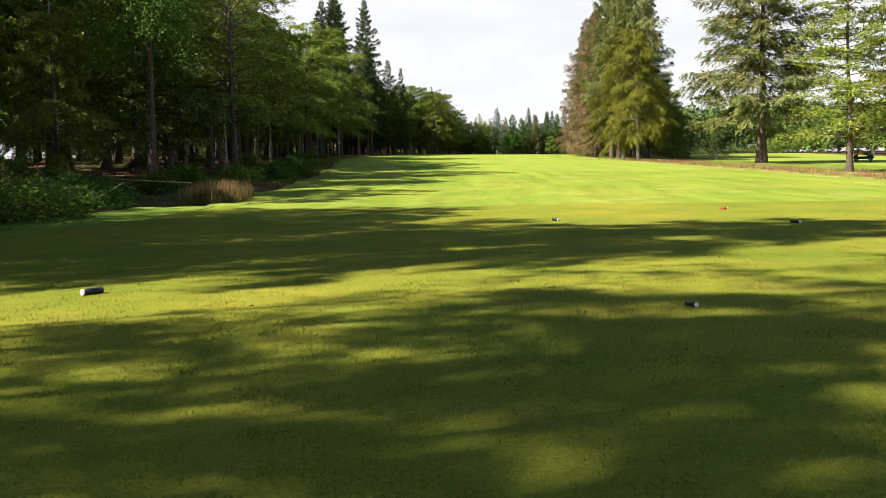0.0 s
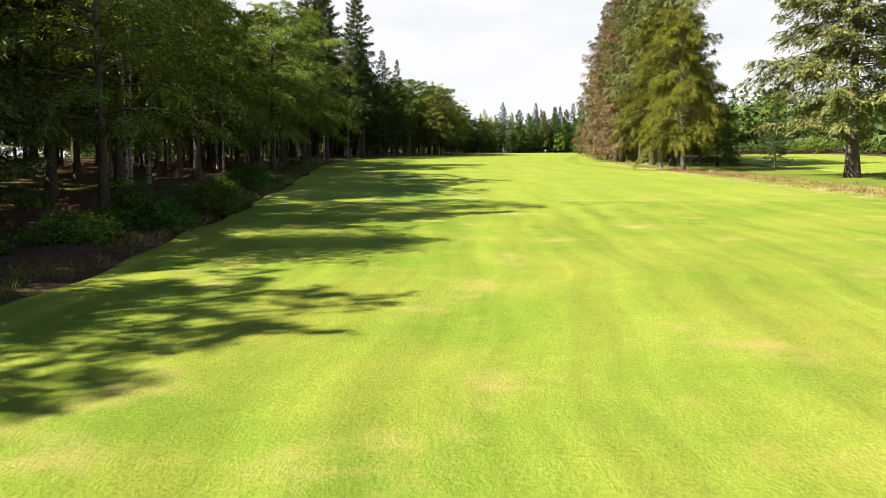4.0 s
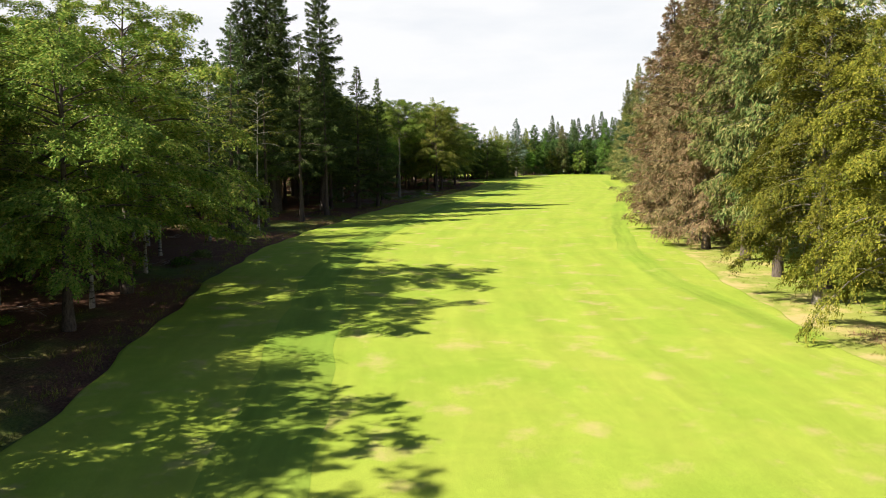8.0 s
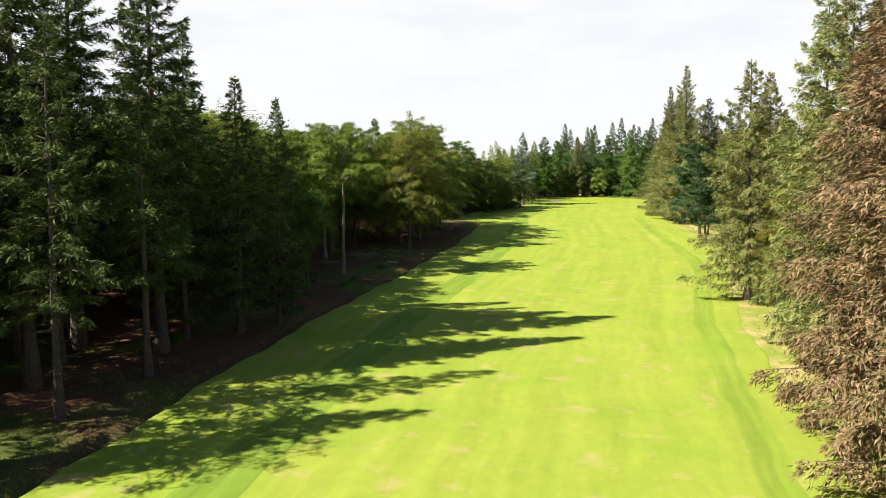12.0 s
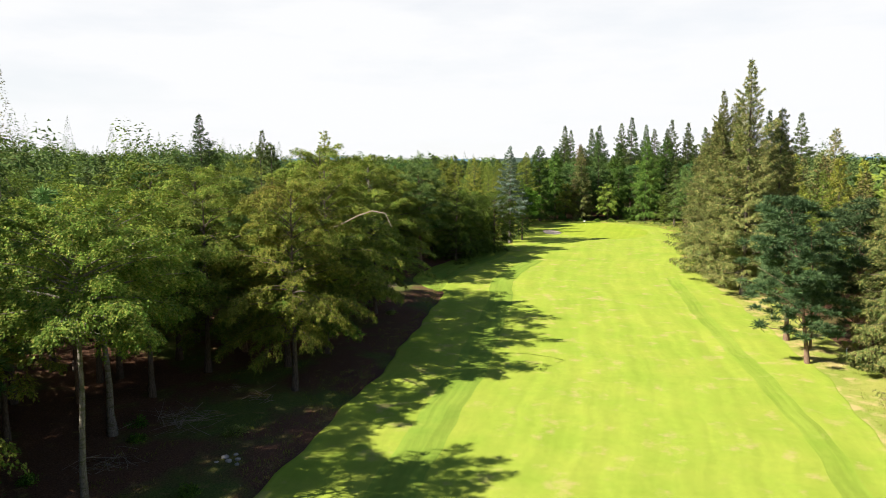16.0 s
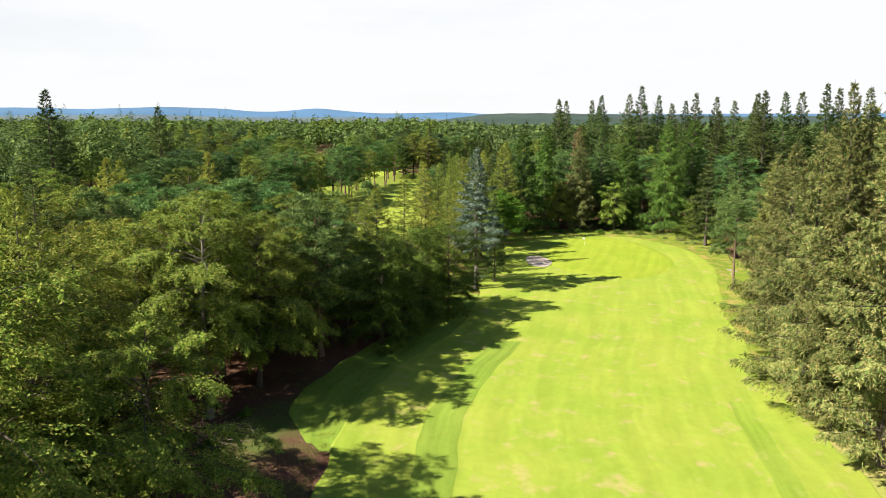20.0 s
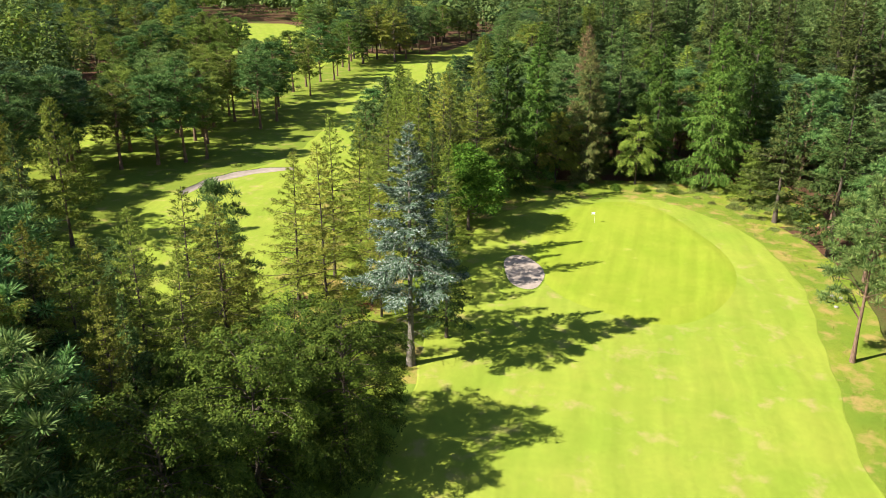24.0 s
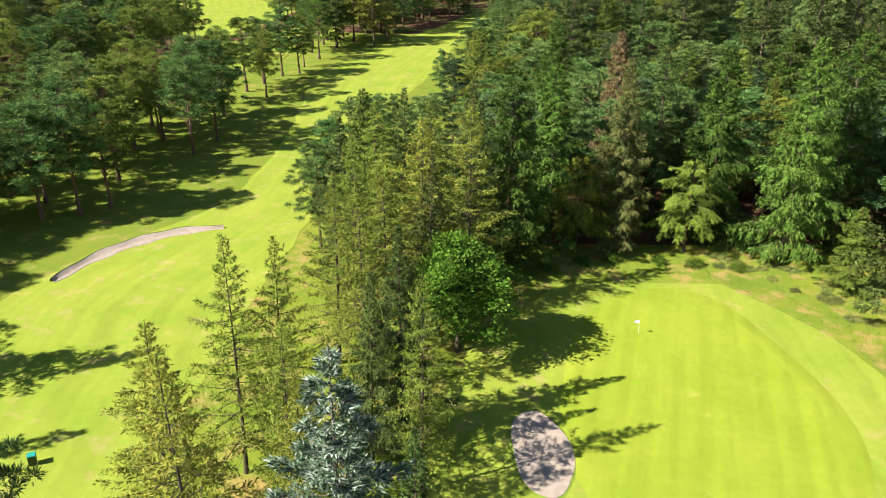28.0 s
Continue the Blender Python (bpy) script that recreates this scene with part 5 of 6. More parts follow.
for x, y, h, fat in ((101, 449, 31, 0.9), (106.5, 446, 33, 0.95), (112.5, 450, 33, 1.0), (116, 445, 35, 0.95), (121.5, 450, 34, 1.0), (125, 441, 34, 1.0), (108, 470, 33, 1.0), (97, 468, 32, 0.95), (90.5, 466, 33, 0.9)):
    tree("spruce", x, y, h, "wood behind the green", fat)
tree("spruce", 30.2, 375, 15, "trees between the two greens", 0.75)
tree("larch", 30.2, 386.9, 17, "trees between the two greens", 0.8)
for x, y, h in ((-31, 246, 21), (-34, 262, 22), (-27, 257, 20), (-24, 250, 21), (-29, 270, 20), (-38, 253, 22), (-22, 266, 18), (-33, 239, 22), (-25, 229, 20)):
    tree("round_deep", x, y, h, "wood beside the fairway", 1.0)


# ---- the woods farther off: one joined canopy of each leaf ----
def far_template(rs, kind, n):
    """A small crown of loose leaf sprays: places one metre high and wide, standing on the origin, and three corners round each."""
    size = (1.0 / n) ** 0.5
    if kind == "round":
        v = unit(rs.normal(0, 1, (n, 3)))
        v[:, 2] = np.abs(v[:, 2]) * 1.1 - 0.3
        v = unit(v)
        lob = unit(rs.normal(0, 1, (9, 3)) + [0, 0, 0.5])
        b = 0.62 + 0.46 * np.max(np.clip(v @ lob.T, 0, 1) ** 7, axis=1)
        p = v * (b * rs.uniform(0.84, 1.05, n))[:, None] * [0.5, 0.5, 0.42] + [0, 0, 0.56]
        face = unit(v * 1.0 + [0, 0, 0.3] + rs.normal(0, 0.45, (n, 3)))
        d = np.cross(face, rs.normal(0, 1, (n, 3)))
        ln = 1.9 * size * (0.6 + 0.8 * rs.rand(n))
        wd = ln * 0.7
    else:
        u = rs.rand(n) ** 0.75
        a = np.floor(rs.rand(n) * 9) * 0.7 + np.floor(u * 14) * 0.37 + rs.normal(0, 0.16, n)
        r = (1 - u) ** 0.8 * 0.5 * (0.25 + 0.75 * rs.rand(n) ** 0.5)
        p = np.column_stack([r * np.cos(a), r * np.sin(a), 0.10 + 0.90 * u - 0.22 * r + rs.normal(0, 0.006, n)])
        face = np.column_stack([np.cos(a) * 0.6, np.sin(a) * 0.6, np.full(n, 0.9)]) + rs.normal(0, 0.35, (n, 3))
        d = np.column_stack([np.cos(a), np.sin(a), rs.normal(-0.3, 0.3, n)]) + rs.normal(0, 0.5, (n, 3)) * [1, 1, 0.2]
        ln = 2.1 * size * (0.35 + 0.65 * (1 - u)) * (0.7 + 0.6 * rs.rand(n))
        wd = ln * 0.6
    return np.repeat(p, 3, 0), blades(p * 0, d, face, ln, wd)[0]


def far_wood(name, kind, leaf, places, label, seed):
    rs = np.random.RandomState(seed)
    temps = {n: [far_template(rs, kind, n) for _ in range(6)] for n in (900, 500, 220, 110)}
    out = []
    for i, (x, y, h, w, n) in enumerate(places):
        a = rs.rand() * 6.28
        p, off = temps[n][i % 6]
        t = p * [w, w, h] + off * w
        c, s = math.cos(a), math.sin(a)
        out.append(np.column_stack([t[:, 0] * c - t[:, 1] * s + x, t[:, 0] * s + t[:, 1] * c + y, t[:, 2] + float(ground_z(x, y)) - 0.3]))
    v = np.concatenate(out)
    ob = new(name, mesh_of(name, v, np.arange(len(v)).reshape(-1, 3), leaf))
    return tagged(ob, label, "trees", "", "stuff")


def far_places():
    """Places for the far trees: closer together near the walk, wider apart in the distance."""
    rs = np.random.RandomState(11)
    out = []
    for y0, y1, x0, x1, gap, n in ((-60, 345, -110, -30, 7.0, 500), (345, 500, -130, 130, 7.4, 500), (345, 500, -230, -130, 8.4, 220), (345, 500, 130, 190, 8.4, 220), (500, 640, -230, 190, 8.4, 500), (640, 900, -300, 300, 11.0, 220), (900, 1700, -560, 560, 16.0, 110), (60, 345, 62, 190, 8.0, 110), (-60, 345, -200, -110, 9.0, 110), (-60, 345, -330, -200, 13.0, 110), (-60, 14, 24, 190, 9.0, 110), (60, 345, 190, 330, 13.0, 110), (14, 60, 100, 330, 12.0, 110)):
        X, Y = np.meshgrid(np.arange(x0, x1, gap), np.arange(y0, y1, gap))
        x = (X + rs.uniform(-0.45, 0.45, X.shape) * gap).ravel()
        y = (Y + rs.uniform(-0.45, 0.45, Y.shape) * gap).ravel()
        keep = ~on_turf(x, y, 5.0)
        if y1 <= 345 and x1 <= -30:
            keep &= x < edge(LEFT, np.maximum(27, y)) - np.where(y > 97, 50, 27)
        if x0 == 62:
            keep &= (x > edge(RIGHT, y) + 30) & ~((y < 225) & (x < 95))
        if y0 in (345, 500):
            keep &= ~((x > 12) & (x < 130) & (y < 500) & (y > 424)) & ~((x > -62) & (x < 95) & (y < 426)) & ~((x > -52) & (x < 12) & (y > 426) & (y < 565))
        if y0 == 500:
            keep &= ~((x > -114) & (x < 104))
            keep &= ~((x > edge(RIGHT2, y)) & (x < edge(RIGHT2, y) + 15))
        t = np.array(TREES)
        for a, b in zip(x[keep], y[keep]):
            if np.min((t[:, 0] - a) ** 2 + (t[:, 1] - b) ** 2) > 12:
                out.append((a, b, gap, 900 if n == 500 and ((a > -85 and 150 < b < 400) or (a > -110 and 325 < b < 440)) else n))
    return out


FAR = {"a": [], "b": [], "c": [], "d": [], "e": [], "f": []}
rf = random.Random(8)
for x, y, gap, n in far_places():
    patch = noise.noise(Vector((x * 0.014, y * 0.014, 3.0))) * 0.8 + rf.uniform(-0.5, 0.5)
    k = "a" if patch < -0.28 else "e" if patch < -0.08 else "b" if patch < 0.38 else "f" if patch < 0.42 else "c" if patch < 0.50 else "b" if patch < 0.62 else "d"
    if y > 345 and x > 20 and k in "ae":
        k = "b"
    h = {"a": 18, "b": 17, "c": 20, "d": 18, "e": 19, "f": 19}[k] * rf.uniform(0.72, 1.32) * (1.15 if x < -25 and 200 < y < 430 else 1.0) * (1.05 + 0.35 * noise.noise(Vector((x * 0.02, y * 0.02, 7.0))))
    w = {"a": 11.0, "b": 9.5, "c": 9.5, "d": 8.5, "e": 10.5, "f": 9.5}[k] * rf.uniform(0.85, 1.25) * max(1.0, gap / 8.2)
    if x > 80 and y < 232:
        h *= 0.52
    if k in "cf" and rf.random() < 0.10:
        h *= 1.2
    FAR[k].append((x, y, h, w, n))
for i in range(70):      # low growth along the far side of the neighbouring fairway
    y = 20 + i * 3.6
    FAR["e"].append((float(edge(RIGHT3, y)) + rf.uniform(4, 12), y, rf.uniform(3.5, 6.5), rf.uniform(5, 8), 500))
for i in range(16):      # dark spruces standing over the far wood
    FAR["c"].append((-172 + i * 6.5 + rf.uniform(-3, 3), 600 + rf.uniform(-25, 30), rf.uniform(24, 32), rf.uniform(10, 13), 500))
far_wood("far_broadleaf_wood", "round", FARLEAF, FAR["a"], "far green broadleaf woodland canopy", 21)
far_wood("far_pine_wood", "round", PINE, FAR["b"], "far blue-green pine woodland canopy", 22)
far_wood("far_spruce_wood", "spire", SPRUCE, FAR["c"], "far dark spruce woodland", 23)
far_wood("far_larch_wood", "spire", FIR, FAR["d"], "far mid-green conifer woodland", 24)
far_wood("far_alder_wood", "round", ALDER, FAR["e"], "far deep green broadleaf woodland canopy", 25)
far_wood("far_olive_wood", "spire", OLIVE, FAR["f"], "far olive green conifer woodland", 26)


# ---- undergrowth ----
def bush(kind_name, x, y, w, h, leaf, label, seed, clumps=60, leaves=22, size=0.22, leaf_len=0.16, group="undergrowth"):
    """A low shrub: several thin stems and a leafy mound."""
    rs = np.random.RandomState(seed)
    v = unit(rs.normal(0, 1, (clumps, 3)))
    v[:, 2] = np.abs(v[:, 2])
    lob = unit(rs.normal(0, 1, (6, 3)))
    b = (0.65 + 0.4 * np.max(np.clip(v @ lob.T, 0, 1) ** 4, axis=1)) * rs.rand(clumps) ** 0.35
    c = v * b[:, None] * [w / 2, w / 2, h * 0.9]
    wood = [tube(np.array([[0, 0, -0.1], c[i] * [0.4, 0.4, 0.6], c[i]]), [0.03, 0.02, 0.008], 4) for i in range(0, clumps, max(1, clumps // 9))]
    root = new(kind_name)
    wv, wq = join_vq(wood)
    part_mesh("stems", mesh_of("stems", wv, wq, BARK), root)
    lv, lq = leaf_sprays(rs, c, v, leaves, size, leaf_len, 0.6, 0.25)
    part_mesh("foliage", mesh_of("foliage", lv, lq, leaf), root)
    root.location = (x, y, float(ground_z(x, y)))
    return tagged(root, label, "bush", group)


rb = random.Random(3)
BUSHES = [(-11.6, 61.6, 4.2, 1.5), (-12.9, 66.5, 3.6, 1.3), (-13.4, 70, 3.4, 1.5), (-14.6, 79, 4.0, 1.3), (-15.0, 84.5, 4.6, 1.5), (-15.8, 89, 3.2, 1.2), (-11.6, 55, 3.6, 1.3), (-13.2, 50, 3.4, 1.2), (-14.5, 59, 3.0, 1.6),
          (-12.8, 22, 4.4, 1.1), (-13.8, 26, 4.2, 1.2), (-12.9, 18, 4.0, 1.0), (-13.6, 30, 3.4, 1.1), (-15.5, 35, 3.6, 1.3), (-16.5, 24, 3.5, 1.5), (-13.5, 14, 4.0, 1.0), (-14.2, 40, 3.6, 1.2), (-17, 31, 4, 1.6), (-15, 46, 3.4, 1.3)]
for i, (x, y, w, h) in enumerate(BUSHES):
    bush("bramble_bush", x, y, w * 1.25, h * 1.35, BRAMBLE, "low dark green bramble bush at the wood's edge", 300 + i, 80, 60, 0.24, 0.13)
for i in range(34):
    y = rb.uniform(60, 330)
    x = float(edge(LEFT, y)) - rb.uniform(4, 18)
    bush("undergrowth_bush", x, y, rb.uniform(1.2, 2.6), rb.uniform(0.5, 1.1), (BRAMBLE, HEATHER)[i % 3 == 0], "small leafy bush on the woodland floor", 400 + i, 30, 40, 0.2, 0.13)
for i in range(64):
    a = rb.uniform(0, 1)
    x, y = 62 + 24 * a + rb.uniform(-1.0, 5.5), 422.5 - 36 * a ** 1.4 + rb.uniform(0.5, 6.5)
    if not on_turf(x, y, 0.6):
        bush("heather_scrub", x, y, rb.uniform(0.7, 2.4), rb.uniform(0.14, 0.38), HEATHER, "low grey-green scrub beside the putting green", 500 + i, 34, 36, 0.2, 0.12, "scrub round the green")
for i, (x, y) in enumerate([(48, 424.6), (52, 425.2), (44, 423), (57, 425.0), (61, 424.4), (66, 423.5), (69, 429), (47.5, 433)]):
    bush("fern_bush", x, y, 2.6, 1.0, BRIGHT if i in (7, 6) else BRAMBLE, "low green bush at the foot of the trees", 560 + i, 44, 44, 0.24, 0.14, "scrub round the green")


def tufts(name, places, leaf, label, seed, per_tuft, hgt, spread, lean=0.45, wide=0.05):
    """Tufts of long grass, joined."""
    rs = np.random.RandomState(seed)
    p = np.asarray(places, float)
    k = len(p)
    xy = p[:, None, :2] + rs.normal(0, spread, (k, per_tuft, 2))
    z = ground_z(xy[..., 0], xy[..., 1])
    base = np.dstack([xy, z - 0.03]).reshape(-1, 3)
    d = np.column_stack([rs.normal(0, lean, (k * per_tuft, 2)), np.ones(k * per_tuft)])
    ln = np.repeat(p[:, 2], per_tuft) * hgt * (0.6 + 0.7 * rs.rand(k * per_tuft))
    up = rs.normal(0, 1, (k * per_tuft, 3))
    v, q = blades(base, d, up, ln, ln * wide + 0.012)
    return tagged(new(name, mesh_of(name, v, q, leaf)), label, "grass", "", "stuff")


rg = np.random.RandomState(4)
y = rg.uniform(30, 330, 1500)
left_band = np.column_stack([edge(LEFT, y) - 0.4 - np.abs(rg.normal(0, 1.4, 1500)), y, rg.uniform(0.4, 1.0, 1500)])
tufts("long_grass_wooded_side", left_band, GRASS, "tufts of long grass along the wooded edge", 31, 9, 0.38, 0.18)
y = rg.uniform(56, 335, 5200)
x = edge(LEFT, y) - 1.2 - 15 * rg.rand(5200) ** 1.4
patchy = np.sin(x * 0.55 + 2 * np.sin(y * 0.13)) + np.sin(y * 0.31 + np.sin(x * 0.4)) > 0.1
tufts("woodland_grass", np.column_stack([x, y, rg.uniform(0.4, 1.1, 5200)])[patchy], GRASS, "patches of grass and low plants on the woodland floor", 38, 9, 0.34, 0.24, 0.6, 0.07)
y = rg.uniform(30, 423, 3200)
right_band = np.column_stack([edge(RIGHT, y) + 0.8 + np.abs(rg.normal(0, 2.6, 3200)), y, rg.uniform(0.4, 1.0, 3200)])
tufts("long_grass_open_side", right_band, GRASS, "tufts of dry long grass along the open edge", 32, 8, 0.3, 0.2)
y = rg.uniform(40, 112, 900)
tan_band = np.column_stack([edge(RIGHT, y) + 2.0 + np.abs(rg.normal(0, 2.5, 900)), y, rg.uniform(0.5, 1.1, 900)])
tufts("seeding_grass_open_side", tan_band, HAY, "pale brown seeding grass under the trees", 33, 9, 0.42, 0.2, 0.35, 0.035)
hay = np.column_stack([rg.uniform(-10.5, -8.4, 170), rg.uniform(31.2, 34.0, 170), rg.uniform(0.8, 1.2, 170)])
tufts("green_grass_clump", hay, GRASS, "fresh green foot of a seeding grass clump", 34, 14, 0.55, 0.16, 0.25, 0.03)
tufts("seeding_grass_clump", hay, HAY, "clump of tall tan seeding grass beside the tee", 35, 14, 0.78, 0.16, 0.22, 0.018)
x, y = rg.uniform(-8, 30, 2200), rg.uniform(354, 424, 2200)
keep = in_strip(x, y, *GLADE, -0.5) & ~on_turf(x, y, 0.3)
tufts("glade_grass", np.column_stack([x, y, rg.uniform(0.4, 1.0, 2200)])[keep], GRASS, "tufts of sunlit grass under the larches", 36, 8, 0.35, 0.22)
x, y = rg.uniform(40, 90, 2600), rg.uniform(384, 431, 2600)
keep = (in_strip(x, y, *BACK, -0.4) | in_strip(x, y, *OPEN_SIDE, -0.2)) & ~on_turf(x, y, 0.3)
tufts("rough_grass_behind_green", np.column_stack([x, y, rg.uniform(0.5, 1.2, 2600)])[keep], HEATHER, "tufts of pale rough grass behind the green", 37, 10, 0.3, 0.25)
# short blades on the tee where it is seen from close by
y = 1.2 + 18.0 * rg.rand(9500) ** 1.7
x = rg.uniform(-1, 1, 9500) * (2.6 + 0.45 * y)
tee_p = np.column_stack([x, y, rg.uniform(0.6, 1.3, 9500)])


def tee_blades():
    rs = np.random.RandomState(77)
    k, n = len(tee_p), 20
    xy = tee_p[:, None, :2] + rs.normal(0, 0.06, (k, n, 2))
    b = np.dstack([xy, ground_z(xy[..., 0], xy[..., 1]) + 0.095]).reshape(-1, 3)
    d = np.column_stack([rs.normal(0, 0.6, (k * n, 2)), np.ones(k * n)])
    ln = 0.023 * (0.5 + rs.rand(k * n))
    v, q = blades(b, d, rs.normal(0, 1, (k * n, 3)), ln, ln * 0.2)
    tagged(new("tee_grass", mesh_of("tee_grass", v, q, BLADES)), "short mown grass blades on the tee", "grass", "", "stuff")


tee_blades()
rs_ = np.random.RandomState(9)
n = 420
cast_p = np.column_stack([rs_.uniform(-8, 14, n), rs_.uniform(1.5, 27, n)])
cv, cq = kites(np.column_stack([cast_p, ground_z(cast_p[:, 0], cast_p[:, 1]) + 0.112]), np.column_stack([rs_.normal(0, 1, (n, 2)), rs_.uniform(0, 0.25, n)]), rs_.normal(0, 0.3, (n, 3)) + [0, 0, 1.0], rs_.uniform(0.02, 0.06, n), rs_.uniform(0.012, 0.03, n), 0.3)
tagged(new("fallen_leaves", mesh_of("fallen_leaves", cv, cq, CAST)), "scattered brown leaf bits and worm casts on the tee", "leaves", "", "stuff")


# ---- brushwood, stones, dead bracken ----
def brush_heap(x, y, w, h, n, mat, label, seed, name="brushwood_heap"):
    rs = np.random.RandomState(seed)
    parts = []
    for _ in range(n):
        a, e = rs.rand() * 6.28, rs.normal(0.12, 0.22)
        c = rs.normal(0, 1, 3) * [w * 0.25, w * 0.25, 0] + [0, 0, rs.uniform(0.05, h)]
        L = rs.uniform(0.5, 1.0) * w * 0.4
        d = np.array([math.cos(a) * math.cos(e), math.sin(a) * math.cos(e), math.sin(e)]) * L
        m = c + rs.normal(0, 0.12, 3)
        p = np.array([c - d, m, c + d])
        p[:, 2] = np.maximum(p[:, 2], 0.02)
        r = rs.uniform(0.012, 0.035)
        parts.append(tube(p, [r, r * 0.8, r * 0.3], 5))
    v, q = join_vq(parts)
    v = v + [x, y, 0]
    v[:, 2] += ground_z(v[:, 0], v[:, 1])
    return tagged(new(name, mesh_of(name, v, q, mat)), label, "brushwood", "brushwood", "stuff")


brush_heap(-17.8, 34, 6.0, 0.9, 90, TWIG, "heap of pale dead branches at the wood's edge", 1)
brush_heap(-15.0, 28.5, 4.0, 0.8, 50, TWIG, "heap of pale dead branches at the wood's edge", 2)
brush_heap(-9.3, 255.3, 5.0, 0.4, 50, TWIG, "scatter of pale dead branches on the woodland floor", 3)
brush_heap(-12, 246, 4.0, 0.3, 30, TWIG, "scatter of pale dead branches on the woodland floor", 4)
brush_heap(21.2, 380.7, 3.2, 0.5, 90, BRACKEN, "low heap of reddish dead bracken among the larches", 5)
brush_heap(84.6, 416.5, 5.5, 1.1, 120, BRACKEN, "heap of reddish cut brushwood beside the pines", 6)
brush_heap(1.5, 316, 5, 0.5, 60, TWIG, "scatter of branches on bare earth under the trees", 7)
for i in range(16):
    yy = rb.uniform(70, 320)
    brush_heap(float(edge(LEFT, yy)) - rb.uniform(5, 16), yy, rb.uniform(2, 4), 0.2, 12, TWIG, "few fallen branches on the woodland floor", 20 + i, "fallen_branches")


def stone(x, y, s, seed, mat=STONE):
    bm = bmesh.new()
    bmesh.ops.create_icosphere(bm, subdivisions=2, radius=s)
    off = Vector((seed * 3.1, seed * 1.7, 0))
    for v in bm.verts:
        v.co *= 1 + 0.3 * noise.noise(v.co * (1.3 / s) + off)
        v.co.z *= 0.6
    ob = part("stone", bm, mat, None, "", True)
    ob.location = (x, y, float(ground_z(x, y)) + s * 0.25)
    return tagged(ob, "pale grey field stone lying on the ground", "stone", "loose stones")


for i, (x, y, s) in enumerate([(-3.0, 246.9, 0.28), (-2.4, 247.3, 0.22), (-3.5, 247.6, 0.3), (-2.8, 248.2, 0.2), (-3.9, 246.6, 0.22), (-2.2, 246.4, 0.18), (18.0, 379.8, 0.22), (18.5, 379.5, 0.26), (72.4, 382.9, 0.25), (73.2, 385.6, 0.3), (74.0, 385.2, 0.22),
                             (29.5, 104.5, 0.3), (72.9, 386.3, 0.22)]):
    stone(x, y, s, i)


# ---- things of the course ----
def cyl(bm, p, q, r1, r2, n=12):
    p, q = Vector(p), Vector(q)
    m = Matrix.Translation((p + q) / 2) @ (q - p).to_track_quat("Z", "Y").to_matrix().to_4x4()
    return bmesh.ops.create_cone(bm, cap_ends=True, segments=n, radius1=r1, radius2=r2, depth=(q - p).length, matrix=m)


def box(bm, c, s, turn=None, bevel=0.0):
    m = Matrix.Translation(c) @ (turn or Matrix()) @ Matrix.Diagonal((*s, 1))
    g = bmesh.ops.create_cube(bm, size=1, matrix=m)
    if bevel:
        bmesh.ops.bevel(bm, geom=list({e for v in g["verts"] for e in v.link_edges}), offset=bevel, segments=2, affect="EDGES")


def tee_marker(x, y, turn, size=1.0, paint=None, label="black tee marker with a white end lying on the grass"):
    """A black cylinder with a white painted end, lying on the turf."""
    root = new("tee_marker")
    bm = bmesh.new()
    cyl(bm, (0, 0, 0.04), (0, 0.26, 0.04), 0.040, 0.040, 20)
    bmesh.ops.bevel(bm, geom=[e for e in bm.edges if abs(e.verts[0].co.y - e.verts[1].co.y) < 1e-4], offset=0.006, segments=2, affect="EDGES")
    part("body", bm, paint or BLACK, root, "", True)
    bm = bmesh.new()
    cyl(bm, (0, -0.014, 0.04), (0, 0.006, 0.04), 0.037, 0.040, 20)
    part("end_cap", bm, WHITE, root, "white painted end")
    root.matrix_basis = Matrix.LocRotScale((x, y, float(ground_z(x, y)) + 0.10), Euler((0, 0, turn)), (size, size, size))
    return tagged(root, label, "tee marker", "tee markers")


tee_marker(-3.55, 7.55, -0.6, 0.8)
tee_marker(2.10, 6.33, 0.42, 0.50)
tee_marker(2.8, 18.5, 0.5, 0.85)
tee_marker(7.75, 16.65, 0.5, 0.85)
tee_marker(8.22, 22.2, 1.2, 0.8, RED, "red tee marker with a white end lying on the grass")


def flagstick(x, y):
    root = new("flagstick")
    bm = bmesh.new()
    cyl(bm, (0, 0, -0.1), (0, 0, 1.6), 0.010, 0.008, 10)
    part("pole", bm, WHITE, root)
    nx, nz = 10, 6
    v = [(0.012 + 0.46 * i / nx, 0.05 * math.sin(i * 0.8) * i / nx, 1.57 - 0.32 * j / nz - 0.05 * (i / nx) ** 2) for j in range(nz + 1) for i in range(nx + 1)]
    q = [(j * (nx + 1) + i, j * (nx + 1) + i + 1, (j + 1) * (nx + 1) + i + 1, (j + 1) * (nx + 1) + i) for j in range(nz) for i in range(nx)]
    part_mesh("flag", mesh_of("flag", v, q, WHITE, True), root, "white cloth flag")
    # solid black disc paints the dark inside of the hole
    bm = bmesh.new()
    cyl(bm, (0, 0, 0.0), (0, 0, 0.012), 0.075, 0.075, 20)
    part("cup_disc", bm, BLACK, root, "black disc standing in for the shaded hole")
    root.location = (x, y, float(ground_z(x, y)) + 0.05)
    root.rotation_euler = (0, 0, 2.9)
    return tagged(root, "white flagstick with a white flag on the green", "flagstick")


flagstick(50.8, 408.5)


